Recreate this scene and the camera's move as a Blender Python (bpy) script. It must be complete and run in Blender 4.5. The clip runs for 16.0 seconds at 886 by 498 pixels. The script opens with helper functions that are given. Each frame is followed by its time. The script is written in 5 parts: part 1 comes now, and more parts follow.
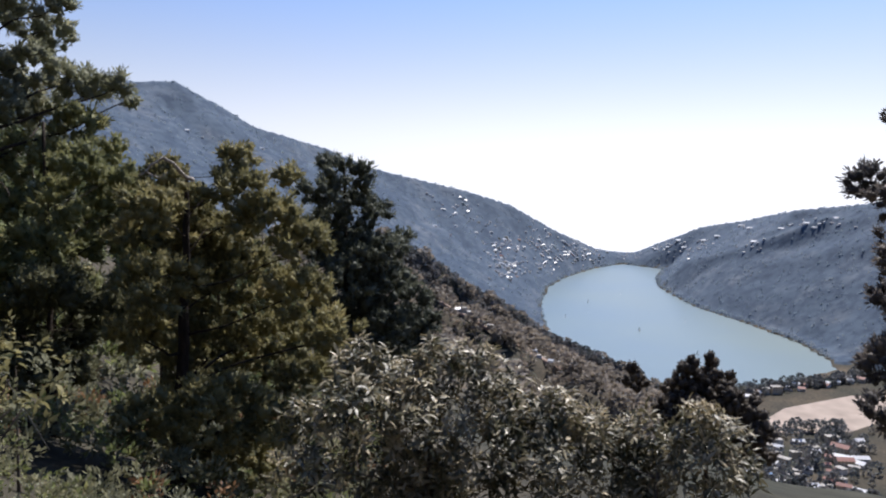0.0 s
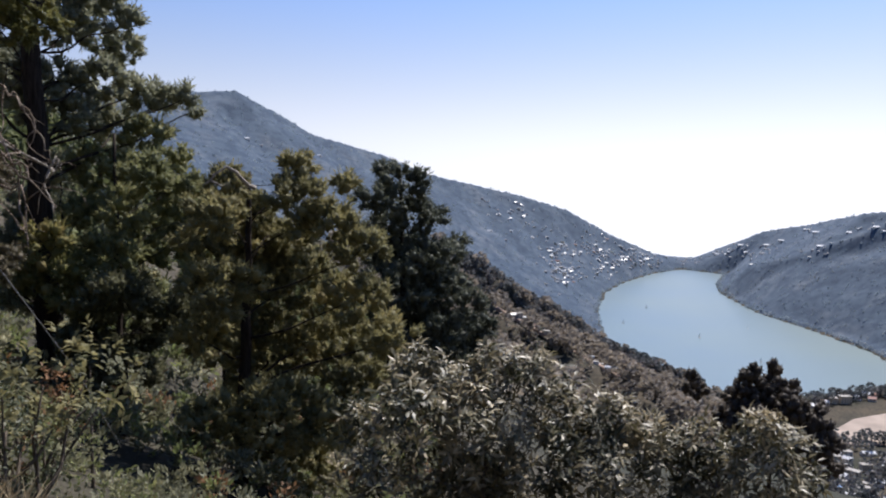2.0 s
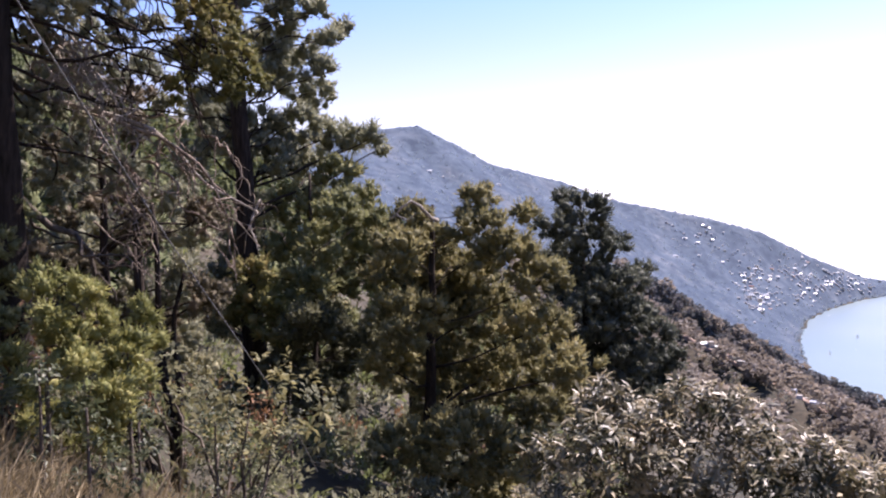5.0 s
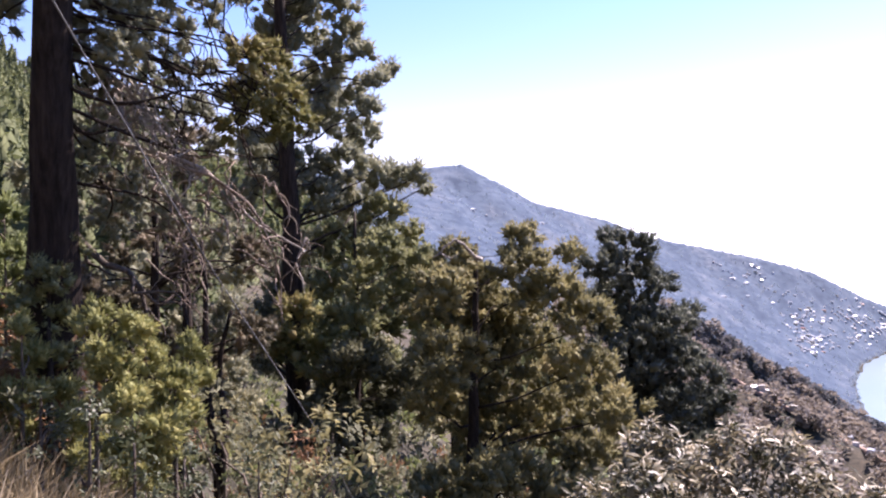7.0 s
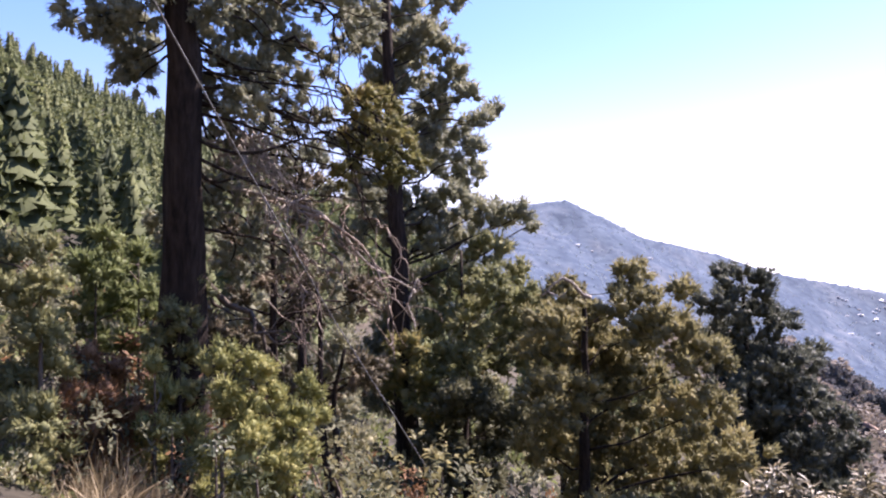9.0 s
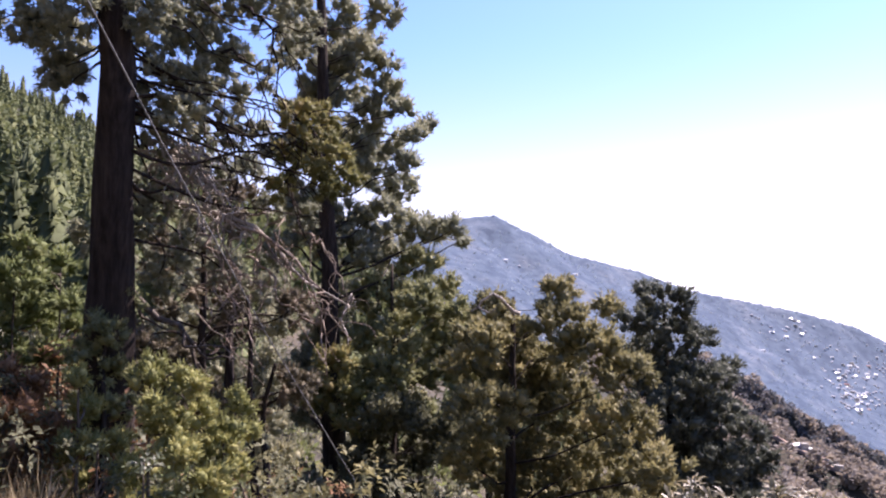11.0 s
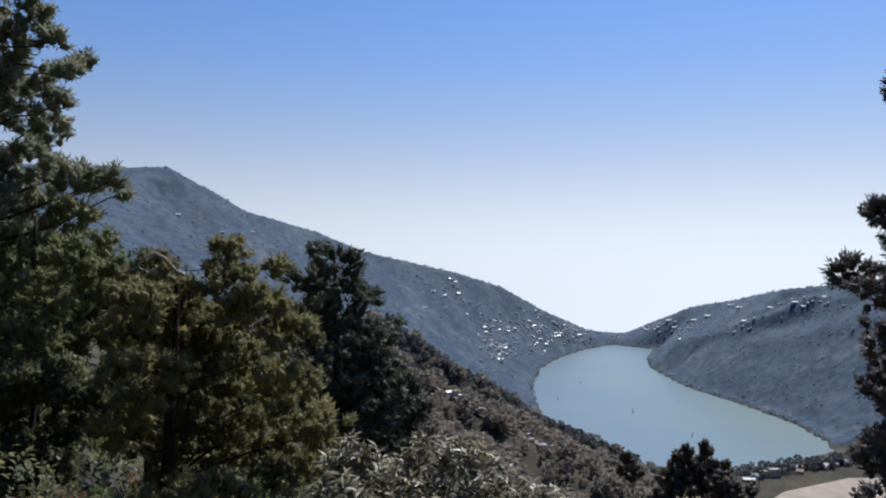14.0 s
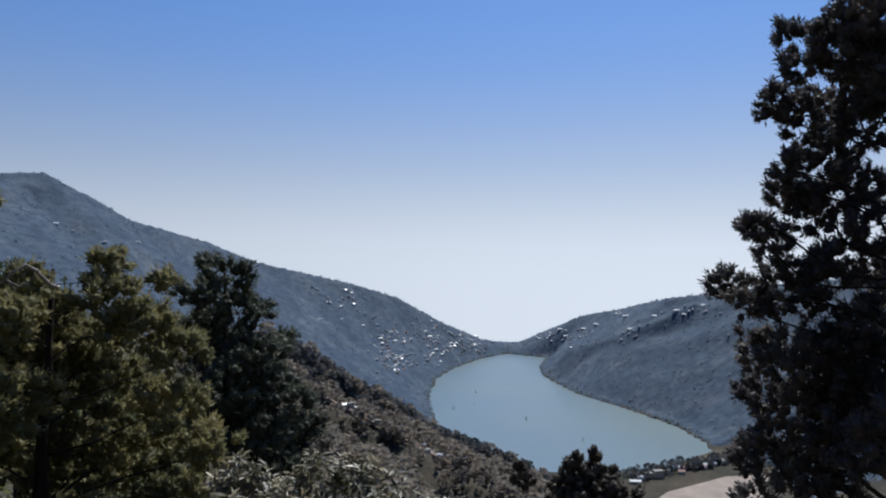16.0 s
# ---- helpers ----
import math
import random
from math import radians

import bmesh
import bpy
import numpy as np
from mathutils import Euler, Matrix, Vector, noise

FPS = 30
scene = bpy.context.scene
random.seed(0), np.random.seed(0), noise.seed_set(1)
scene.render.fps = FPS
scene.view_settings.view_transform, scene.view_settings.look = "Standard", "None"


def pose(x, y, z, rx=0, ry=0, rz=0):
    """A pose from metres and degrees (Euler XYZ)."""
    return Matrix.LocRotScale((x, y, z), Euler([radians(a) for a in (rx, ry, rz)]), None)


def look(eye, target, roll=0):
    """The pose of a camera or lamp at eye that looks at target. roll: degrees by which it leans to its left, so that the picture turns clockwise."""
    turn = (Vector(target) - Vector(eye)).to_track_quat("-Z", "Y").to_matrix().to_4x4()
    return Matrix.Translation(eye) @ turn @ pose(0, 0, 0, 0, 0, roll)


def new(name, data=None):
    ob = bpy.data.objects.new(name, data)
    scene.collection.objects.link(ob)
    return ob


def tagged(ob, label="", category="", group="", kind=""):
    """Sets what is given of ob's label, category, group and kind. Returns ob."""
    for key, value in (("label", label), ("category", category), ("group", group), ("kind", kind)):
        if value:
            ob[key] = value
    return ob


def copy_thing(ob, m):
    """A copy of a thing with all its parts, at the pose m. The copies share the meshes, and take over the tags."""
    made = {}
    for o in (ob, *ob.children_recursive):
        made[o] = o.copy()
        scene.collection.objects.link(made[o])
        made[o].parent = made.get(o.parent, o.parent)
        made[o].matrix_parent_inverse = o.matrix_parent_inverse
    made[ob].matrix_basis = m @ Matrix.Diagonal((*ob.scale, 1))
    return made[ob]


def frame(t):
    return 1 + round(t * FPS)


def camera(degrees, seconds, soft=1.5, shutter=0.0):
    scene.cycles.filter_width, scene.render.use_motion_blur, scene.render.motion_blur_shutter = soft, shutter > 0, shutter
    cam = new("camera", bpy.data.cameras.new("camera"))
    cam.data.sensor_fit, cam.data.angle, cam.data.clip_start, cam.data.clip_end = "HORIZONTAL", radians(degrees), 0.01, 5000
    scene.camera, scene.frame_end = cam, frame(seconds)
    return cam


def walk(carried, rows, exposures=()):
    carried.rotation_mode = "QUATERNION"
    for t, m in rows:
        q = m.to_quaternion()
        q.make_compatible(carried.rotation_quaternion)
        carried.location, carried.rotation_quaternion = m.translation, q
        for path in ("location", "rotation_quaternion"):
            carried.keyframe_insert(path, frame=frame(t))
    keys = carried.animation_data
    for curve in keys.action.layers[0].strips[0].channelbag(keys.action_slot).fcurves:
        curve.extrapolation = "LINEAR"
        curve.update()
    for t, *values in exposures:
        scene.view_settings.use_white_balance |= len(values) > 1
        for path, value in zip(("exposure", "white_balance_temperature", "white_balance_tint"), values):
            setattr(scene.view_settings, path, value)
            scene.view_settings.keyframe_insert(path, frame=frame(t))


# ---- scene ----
# The viewpoint stands on a steep slope above a mountain lake; z = 0 is the lake's surface.
EYE = 260.0
cam = camera(59.96, 16.0, 2.1)
ROWS = [
    (0.0, -0.41, -5.23, -1.09, 0.064, 0.124, -0.084),
    (0.5, 0.09, -5.48, -1.03, 0.066, 0.122, -0.086),
    (1.0, 0.81, -5.49, -0.78, 0.075, 0.019, -0.088),
    (1.5, 2.42, -5.20, -0.54, 0.061, 0.021, -0.077),
    (2.0, 3.69, -4.90, -0.63, 0.055, 0.002, -0.060),
    (2.5, 6.16, -4.48, -0.14, 0.054, 0.012, -0.064),
    (3.0, 7.69, -4.43, 0.14, 0.044, 0.022, -0.051),
    (3.5, 10.50, -3.94, 0.52, 0.023, 0.031, -0.041),
    (4.0, 12.68, -3.54, 0.77, 0.018, 0.042, -0.040),
    (4.5, 14.40, -3.33, 0.88, 0.024, 0.047, -0.023),
    (5.0, 16.97, -2.79, 1.21, 0.031, 0.058, -0.007),
    (5.2, 18.30, -2.66, 1.25, 0.030, 0.060, -0.005),
    (7.3, 20.80, 0.33, 0.85, 0.005, 0.066, 0.006),
    (7.5, 21.49, 0.45, 0.87, 0.003, 0.066, 0.008),
    (8.0, 24.06, 2.00, 1.49, -0.014, 0.071, 0.014),
    (8.2, 25.10, 2.12, 1.50, -0.018, 0.068, 0.018),
    (9.25, 28.20, 3.30, 1.20, -0.040, -0.010, 0.050),
    (10.3, 26.60, 3.95, 0.78, -0.056, -0.095, 0.072),
    (10.5, 25.45, 3.94, 0.76, -0.058, -0.102, 0.074),
    (11.0, 22.60, 3.90, 0.44, -0.050, -0.101, 0.077),
    (11.5, 18.98, 3.56, 0.26, -0.048, -0.090, 0.088),
    (12.0, 14.52, 1.98, 0.16, -0.028, -0.093, 0.091),
    (12.5, 11.00, 1.40, 0.57, 0.019, -0.033, 0.098),
    (13.0, 5.67, 0.41, -0.03, 0.051, -0.003, 0.111),
    (13.5, 2.09, 1.08, -0.70, 0.047, 0.017, 0.124),
    (14.0, -1.17, 0.87, -0.66, 0.067, 0.043, 0.139),
    (14.5, -5.21, 1.13, -1.34, 0.096, 0.075, 0.139),
    (15.0, -7.28, 1.15, -0.88, 0.104, 0.082, 0.149),
    (15.5, -8.63, 1.24, -0.77, 0.107, 0.077, 0.156),
    (16.0, -8.89, 1.76, -0.54, 0.108, 0.109, 0.166),
]
EXPOSURES = [(0.0, 0.76, 6200, 15), (2.0, 0.74, 6200, 15), (2.8, 0.87, 6220, 17), (5.0, 1.53, 6380, 30), (8.0, 1.9, 6380, 33), (10.6, 1.95, 6380, 34), (11.8, 1.05, 6300, 25), (12.6, 0.8, 6200, 16), (14.5, 0.2, 5860, 9), (16.0, 0.1, 5840, 9)]
walk(cam, [(t, pose(x, y, EYE + z, 90 + pitch, roll, yaw)) for t, yaw, pitch, roll, x, y, z in ROWS], EXPOSURES)

# ---- sky and sun ----
SUN_AZ, SUN_EL = 27.0, 51.0
world = bpy.data.worlds.new("sky")
scene.world = world
world.use_nodes = True
wn = world.node_tree.nodes
wl = world.node_tree.links
sky = wn.new("ShaderNodeTexSky")
sky.sky_type, sky.sun_disc = "NISHITA", False
sky.sun_elevation, sky.sun_rotation = radians(SUN_EL), radians(SUN_AZ)
sky.altitude, sky.air_density, sky.dust_density, sky.ozone_density = 1500, 1.0, 1.0, 2.2
# below the true horizon the hazy plains keep the colour of the horizon
way = wn.new("ShaderNodeTexCoord")
split = wn.new("ShaderNodeSeparateXYZ")
lift = wn.new("ShaderNodeMath")
lift.operation = "SMOOTH_MAX"
lift.inputs[1].default_value, lift.inputs[2].default_value = 0.02, 0.1
join = wn.new("ShaderNodeCombineXYZ")
wl.new(way.outputs["Generated"], split.inputs[0])
wl.new(split.outputs["X"], join.inputs["X"])
wl.new(split.outputs["Y"], join.inputs["Y"])
wl.new(split.outputs["Z"], lift.inputs[0])
wl.new(lift.outputs[0], join.inputs["Z"])
wl.new(join.outputs[0], sky.inputs["Vector"])
tone = wn.new("ShaderNodeMix")
tone.data_type, tone.blend_type = "RGBA", "MULTIPLY"
tone.inputs["Factor"].default_value = 1.0
tone.inputs["B"].default_value = (0.8, 0.952, 1.15, 1)
wl.new(sky.outputs["Color"], tone.inputs["A"])
# valley haze takes the colour out of the low sky
grey = wn.new("ShaderNodeRGBToBW")
wl.new(tone.outputs["Result"], grey.inputs[0])
pale = wn.new("ShaderNodeMix")
pale.data_type, pale.blend_type = "RGBA", "MULTIPLY"
pale.inputs["Factor"].default_value = 1.0
pale.inputs["B"].default_value = (0.985, 0.99, 1.025, 1)
wl.new(grey.outputs[0], pale.inputs["A"])
low = wn.new("ShaderNodeMapRange")
low.interpolation_type = "SMOOTHSTEP"
for k_, v_ in (("From Min", 0.02), ("From Max", 0.35), ("To Min", 0.9), ("To Max", 0.0)):
    low.inputs[k_].default_value = v_
wl.new(split.outputs["Z"], low.inputs["Value"])
haze = wn.new("ShaderNodeMix")
haze.data_type = "RGBA"
wl.new(low.outputs["Result"], haze.inputs["Factor"])
wl.new(tone.outputs["Result"], haze.inputs["A"])
wl.new(pale.outputs["Result"], haze.inputs["B"])
wl.new(haze.outputs["Result"], wn["Background"].inputs["Color"])
wn["Background"].inputs["Strength"].default_value = 0.082
sun = new("sun", bpy.data.lights.new("sun", "SUN"))
sun.data.energy, sun.data.angle, sun.data.color = 4.6, radians(0.5), (1.0, 0.94, 0.85)
_a, _e = radians(SUN_AZ), radians(SUN_EL)
sun.matrix_world = look((0, 0, 900), (-math.sin(_a) * math.cos(_e), -math.cos(_a) * math.cos(_e), 900 - math.sin(_e)))


# ---- helpers for shapes ----
def spot(az, el, d):
    """A place seen from the viewpoint: azimuth to the right, elevation, distance."""
    a, e = radians(az), radians(el)
    return np.array((math.sin(a) * math.cos(e) * d, math.cos(a) * math.cos(e) * d, EYE + math.sin(e) * d))


def mesh_of(name, verts, faces, mat=None, smooth=False):
    """A mesh from an array of places and an array of triangles or quads (or a list of faces)."""
    me = bpy.data.meshes.new(name)
    verts = np.asarray(verts, np.float32)
    if isinstance(faces, np.ndarray):
        k = faces.shape[1]
        me.vertices.add(len(verts))
        me.vertices.foreach_set("co", verts.ravel())
        me.loops.add(faces.size)
        me.loops.foreach_set("vertex_index", faces.astype(np.int32).ravel())
        me.polygons.add(len(faces))
        me.polygons.foreach_set("loop_start", np.arange(0, faces.size, k, dtype=np.int32))
        me.update(calc_edges=True)
    else:
        me.from_pydata([tuple(map(float, v)) for v in verts], [], faces)
    if smooth:
        me.polygons.foreach_set("use_smooth", np.ones(len(me.polygons), bool))
    if mat:
        me.materials.append(mat)
    return me


def solid(name, verts, faces, mat, parent=None, label="", smooth=False):
    ob = new(name, mesh_of(name, verts, faces, mat, smooth))
    ob.parent = parent
    return tagged(ob, label)


def part(name, bm, mat, parent, label=""):
    me = bpy.data.meshes.new(name)
    bm.to_mesh(me)
    bm.free()
    me.materials.append(mat)
    ob = new(name, me)
    ob.parent = parent
    return tagged(ob, label)


def tube(points, radii, sides=8, rough=0.0, rng=None):
    """A tapered, bent, closed tube along points."""
    points = np.asarray(points, float)
    n = len(points)
    tang = np.gradient(points, axis=0)
    tang /= np.linalg.norm(tang, axis=1)[:, None] + 1e-9
    ref = np.where(np.abs(tang[:, 2:3]) > 0.9, np.array([[1.0, 0, 0]]), np.array([[0, 0, 1.0]]))
    u = np.cross(tang, ref)
    u /= np.linalg.norm(u, axis=1)[:, None] + 1e-9
    v = np.cross(tang, u)
    ang = np.linspace(0, 2 * np.pi, sides, endpoint=False)
    rad = np.asarray(radii, float)[:, None] * np.ones(sides)
    if rough and rng is not None:
        rad = rad * (1 + rough * rng.standard_normal((n, sides)))
    ring = points[:, None] + rad[..., None] * (np.cos(ang)[None, :, None] * u[:, None] + np.sin(ang)[None, :, None] * v[:, None])
    verts = np.concatenate([ring.reshape(-1, 3), points[:1], points[-1:]])
    faces = []
    for i in range(n - 1):
        for j in range(sides):
            k = (j + 1) % sides
            faces.append((i * sides + j, i * sides + k, (i + 1) * sides + k, (i + 1) * sides + j))
    for j in range(sides):
        faces.append(((j + 1) % sides, j, n * sides))
        faces.append(((n - 1) * sides + j, (n - 1) * sides + (j + 1) % sides, n * sides + 1))
    return verts, faces


def curve_between(a, b, sag, n, rng, wobble=0.05):
    """A bent line from a to b: a sag and a few random slow curls."""
    a, b = np.asarray(a, float), np.asarray(b, float)
    t = np.linspace(0, 1, n)[:, None]
    p = a + (b - a) * t
    p[:, 2] -= sag * 4 * (t * (1 - t))[:, 0]
    for k in (1, 2, 3):
        p += wobble * np.linalg.norm(b - a) * rng.standard_normal(3) * np.sin(math.pi * k * t) * 1.2 / k
    return p


# ---- materials ----
def material(name, base, rough=0.8, spec=0.3):
    m = bpy.data.materials.new(name)
    m.use_nodes = True
    b = m.node_tree.nodes["Principled BSDF"]
    b.inputs["Base Color"].default_value = (*base, 1)
    b.inputs["Roughness"].default_value = rough
    b.inputs["Specular IOR Level"].default_value = spec
    return m, m.node_tree.nodes, m.node_tree.links, b


def ramp(nodes, stops):
    r = nodes.new("ShaderNodeValToRGB")
    while len(r.color_ramp.elements) < len(stops):
        r.color_ramp.elements.new(0.5)
    for e, (p, c) in zip(r.color_ramp.elements, stops):
        e.position, e.color = p, (*c, 1)
    return r


def noise_node(nodes, links, scale, detail=4.0, coords="Object"):
    tc = nodes.new("ShaderNodeTexCoord")
    t = nodes.new("ShaderNodeTexNoise")
    t.inputs["Scale"].default_value, t.inputs["Detail"].default_value = scale, detail
    links.new(tc.outputs[coords], t.inputs["Vector"])
    return t


def bump(nodes, links, shader, source, strength, distance):
    bu = nodes.new("ShaderNodeBump")
    bu.inputs["Strength"].default_value, bu.inputs["Distance"].default_value = strength, distance
    links.new(source, bu.inputs["Height"])
    links.new(bu.outputs["Normal"], shader.inputs["Normal"])


def leaf_material(name, stops, rough=0.65, spec=0.22, through_light=0.3, patch=0.6, sheen=0.0):
    """Leaves: colour by leaf and by bough, and some light through the blade."""
    m, n, l, b = material(name, stops[0][1], rough, spec)
    geo = n.new("ShaderNodeNewGeometry")
    big = noise_node(n, l, patch, 3)
    mix = n.new("ShaderNodeMath")
    mix.operation = "MULTIPLY_ADD"
    l.new(geo.outputs["Random Per Island"], mix.inputs[0])
    mix.inputs[1].default_value = 0.55
    sub = n.new("ShaderNodeMath")
    sub.operation = "MULTIPLY_ADD"
    l.new(big.outputs["Fac"], sub.inputs[0])
    sub.inputs[1].default_value, sub.inputs[2].default_value = 1.5, -0.52
    l.new(sub.outputs[0], mix.inputs[2])
    r = ramp(n, stops)
    l.new(mix.outputs[0], r.inputs["Fac"])
    l.new(r.outputs["Color"], b.inputs["Base Color"])
    # bluish sheen, given to distant woods only, imitates haze
    b.inputs["Sheen Roughness"].default_value = 0.6
    b.inputs["Sheen Tint"].default_value = (0.8, 0.88, 1.0, 1)
    b.inputs["Sheen Weight"].default_value = sheen
    if through_light:
        tr = n.new("ShaderNodeBsdfTranslucent")
        l.new(r.outputs["Color"], tr.inputs["Color"])
        ms = n.new("ShaderNodeMixShader")
        ms.inputs["Fac"].default_value = through_light
        l.new(b.outputs["BSDF"], ms.inputs[1])
        l.new(tr.outputs["BSDF"], ms.inputs[2])
        l.new(ms.outputs["Shader"], n["Material Output"].inputs["Surface"])
    return m


def ground_material():
    m, n, l, b = material("hill_soil", (0.12, 0.1, 0.07), 0.95, 0.15)
    big = noise_node(n, l, 0.012, 6)
    fine = noise_node(n, l, 0.35, 8)
    r1 = ramp(n, [(0.35, (0.04, 0.045, 0.035)), (0.5, (0.065, 0.06, 0.048)), (0.68, (0.12, 0.098, 0.072))])
    r2 = ramp(n, [(0.3, (0.45, 0.45, 0.42)), (0.7, (1.0, 0.95, 0.85))])
    mx = n.new("ShaderNodeMix")
    mx.data_type, mx.blend_type = "RGBA", "MULTIPLY"
    mx.inputs["Factor"].default_value = 1.0
    l.new(big.outputs["Fac"], r1.inputs["Fac"])
    l.new(fine.outputs["Fac"], r2.inputs["Fac"])
    l.new(r1.outputs["Color"], mx.inputs["A"])
    l.new(r2.outputs["Color"], mx.inputs["B"])
    l.new(mx.outputs["Result"], b.inputs["Base Color"])
    bump(n, l, b, fine.outputs["Fac"], 0.6, 0.3)
    return m


def bark_material(name, dark, light, scale=6.0):
    m, n, l, b = material(name, dark, 0.95, 0.15)
    tc = n.new("ShaderNodeTexCoord")
    mp = n.new("ShaderNodeMapping")
    mp.inputs["Scale"].default_value = (scale * 2.2, scale * 2.2, scale * 0.35)
    l.new(tc.outputs["Object"], mp.inputs["Vector"])
    t = n.new("ShaderNodeTexNoise")
    t.inputs["Scale"].default_value, t.inputs["Detail"].default_value, t.inputs["Roughness"].default_value = 1.0, 8, 0.7
    l.new(mp.outputs["Vector"], t.inputs["Vector"])
    r = ramp(n, [(0.38, dark), (0.66, light)])
    l.new(t.outputs["Fac"], r.inputs["Fac"])
    l.new(r.outputs["Color"], b.inputs["Base Color"])
    bump(n, l, b, t.outputs["Fac"], 1.0, 0.04)
    return m


def water_material():
    m, n, l, b = material("lake_water", (0.06, 0.105, 0.11), 0.28, 0.5)
    b.inputs["IOR"].default_value = 1.33
    big = noise_node(n, l, 0.0025, 3)
    r = ramp(n, [(0.35, (0.125, 0.178, 0.203)), (0.65, (0.152, 0.198, 0.19))])
    l.new(big.outputs["Fac"], r.inputs["Fac"])
    l.new(r.outputs["Color"], b.inputs["Base Color"])
    fine = noise_node(n, l, 0.5, 5)
    bump(n, l, b, fine.outputs["Fac"], 0.25, 0.3)
    return m


def plain_worn(name, base, rough=0.8, spec=0.3, scale=1.5, depth=0.3, metallic=0.0):
    """A painted or plastered surface with stains at two scales."""
    m, n, l, b = material(name, base, rough, spec)
    b.inputs["Metallic"].default_value = metallic
    t = noise_node(n, l, scale, 8)
    r = ramp(n, [(0.3, tuple(c * (1 - depth) for c in base)), (0.65, base)])
    l.new(t.outputs["Fac"], r.inputs["Fac"])
    l.new(r.outputs["Color"], b.inputs["Base Color"])
    bump(n, l, b, t.outputs["Fac"], 0.15, 0.02)
    return m


def canopy_material():
    """Winter forest from afar: stands of pine and bare oak, single crowns as a fine mottle. Haze is painted in as a
    blue-grey cast and sheen.
    """
    m, n, l, b = material("hazy_forest_canopy", (0.07, 0.085, 0.09), 0.95, 0.1)
    stands = noise_node(n, l, 0.012, 6)
    crowns = noise_node(n, l, 0.06, 3)
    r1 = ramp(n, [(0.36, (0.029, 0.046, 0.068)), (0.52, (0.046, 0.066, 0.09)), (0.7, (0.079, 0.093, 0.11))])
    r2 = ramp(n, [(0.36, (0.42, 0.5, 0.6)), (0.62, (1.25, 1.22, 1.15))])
    mx = n.new("ShaderNodeMix")
    mx.data_type, mx.blend_type = "RGBA", "MULTIPLY"
    mx.inputs["Factor"].default_value = 1.0
    l.new(stands.outputs["Fac"], r1.inputs["Fac"])
    l.new(crowns.outputs["Fac"], r2.inputs["Fac"])
    l.new(r1.outputs["Color"], mx.inputs["A"])
    l.new(r2.outputs["Color"], mx.inputs["B"])
    l.new(mx.outputs["Result"], b.inputs["Base Color"])
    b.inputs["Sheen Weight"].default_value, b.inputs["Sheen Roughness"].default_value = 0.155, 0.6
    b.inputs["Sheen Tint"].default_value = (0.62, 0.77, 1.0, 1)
    return m


SOIL = ground_material()
# Dark brown bark, darkened further to stand in for trunks seen against the sun.
BARK = bark_material("backlit_conifer_bark", (0.016, 0.012, 0.01), (0.055, 0.042, 0.033))
BARK_PALE = bark_material("dead_wood", (0.22, 0.19, 0.16), (0.5, 0.45, 0.38))
BARK_GREY = bark_material("shrub_bark", (0.06, 0.05, 0.04), (0.17, 0.14, 0.11))
TWIG = bark_material("dry_twig_bark", (0.14, 0.11, 0.085), (0.36, 0.29, 0.23))
CYPRESS = leaf_material("cypress_leaves", [(0.15, (0.143, 0.140, 0.072)), (0.45, (0.205, 0.192, 0.092)), (0.72, (0.289, 0.260, 0.117)), (0.95, (0.345, 0.291, 0.139))], through_light=0.4)
CYPRESS_DARK = leaf_material("dark_cypress_leaves", [(0.2, (0.186, 0.198, 0.138)), (0.6, (0.268, 0.277, 0.178)), (0.95, (0.382, 0.364, 0.228))], through_light=0.38)
# Brown copy of the cypress leaves with shade mixed into the colour.
CYPRESS_BROWN_SHADED = leaf_material("shaded_cypress_leaves", [(0.2, (0.086, 0.079, 0.050)), (0.6, (0.140, 0.118, 0.074)), (0.95, (0.214, 0.155, 0.095))])
GREEN = leaf_material("bush_leaves", [(0.2, (0.129, 0.157, 0.061)), (0.55, (0.190, 0.220, 0.084)), (0.9, (0.265, 0.273, 0.107))], through_light=0.4)
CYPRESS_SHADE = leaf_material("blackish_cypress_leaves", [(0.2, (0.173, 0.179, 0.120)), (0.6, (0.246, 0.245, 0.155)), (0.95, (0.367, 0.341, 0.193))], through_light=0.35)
CYPRESS_DEEP = leaf_material("deep_green_cypress_leaves", [(0.2, (0.062, 0.072, 0.056)), (0.6, (0.103, 0.114, 0.083)), (0.95, (0.168, 0.174, 0.112))], through_light=0.32)
# Near-black tone paints the backlit side into the leaves of the right-hand cypress.
CYPRESS_BACKLIT = leaf_material("backlit_cypress_leaves", [(0.2, (0.071, 0.072, 0.069)), (0.6, (0.127, 0.114, 0.111)), (0.95, (0.221, 0.194, 0.161))], through_light=0.3)
BUSH_GREEN = leaf_material("yellow_green_sprays", [(0.15, (0.163, 0.175, 0.067)), (0.5, (0.256, 0.262, 0.095)), (0.9, (0.383, 0.348, 0.129))], through_light=0.35)
CONIFER_BROWN = leaf_material("brown_conifer_leaves", [(0.2, (0.068, 0.058, 0.048)), (0.6, (0.115, 0.098, 0.079)), (0.95, (0.179, 0.148, 0.111))], through_light=0.35)
OLIVE = leaf_material("olive_cypress_leaves", [(0.15, (0.149, 0.161, 0.077)), (0.5, (0.216, 0.224, 0.103)), (0.9, (0.314, 0.302, 0.138))], through_light=0.4)
# Yellowish sprays; the sun on them is part of this colour.
YELLOW = leaf_material("sunlit_yellow_sprays", [(0.2, (0.117, 0.125, 0.046)), (0.6, (0.212, 0.202, 0.072)), (0.9, (0.285, 0.235, 0.096))], through_light=0.4)
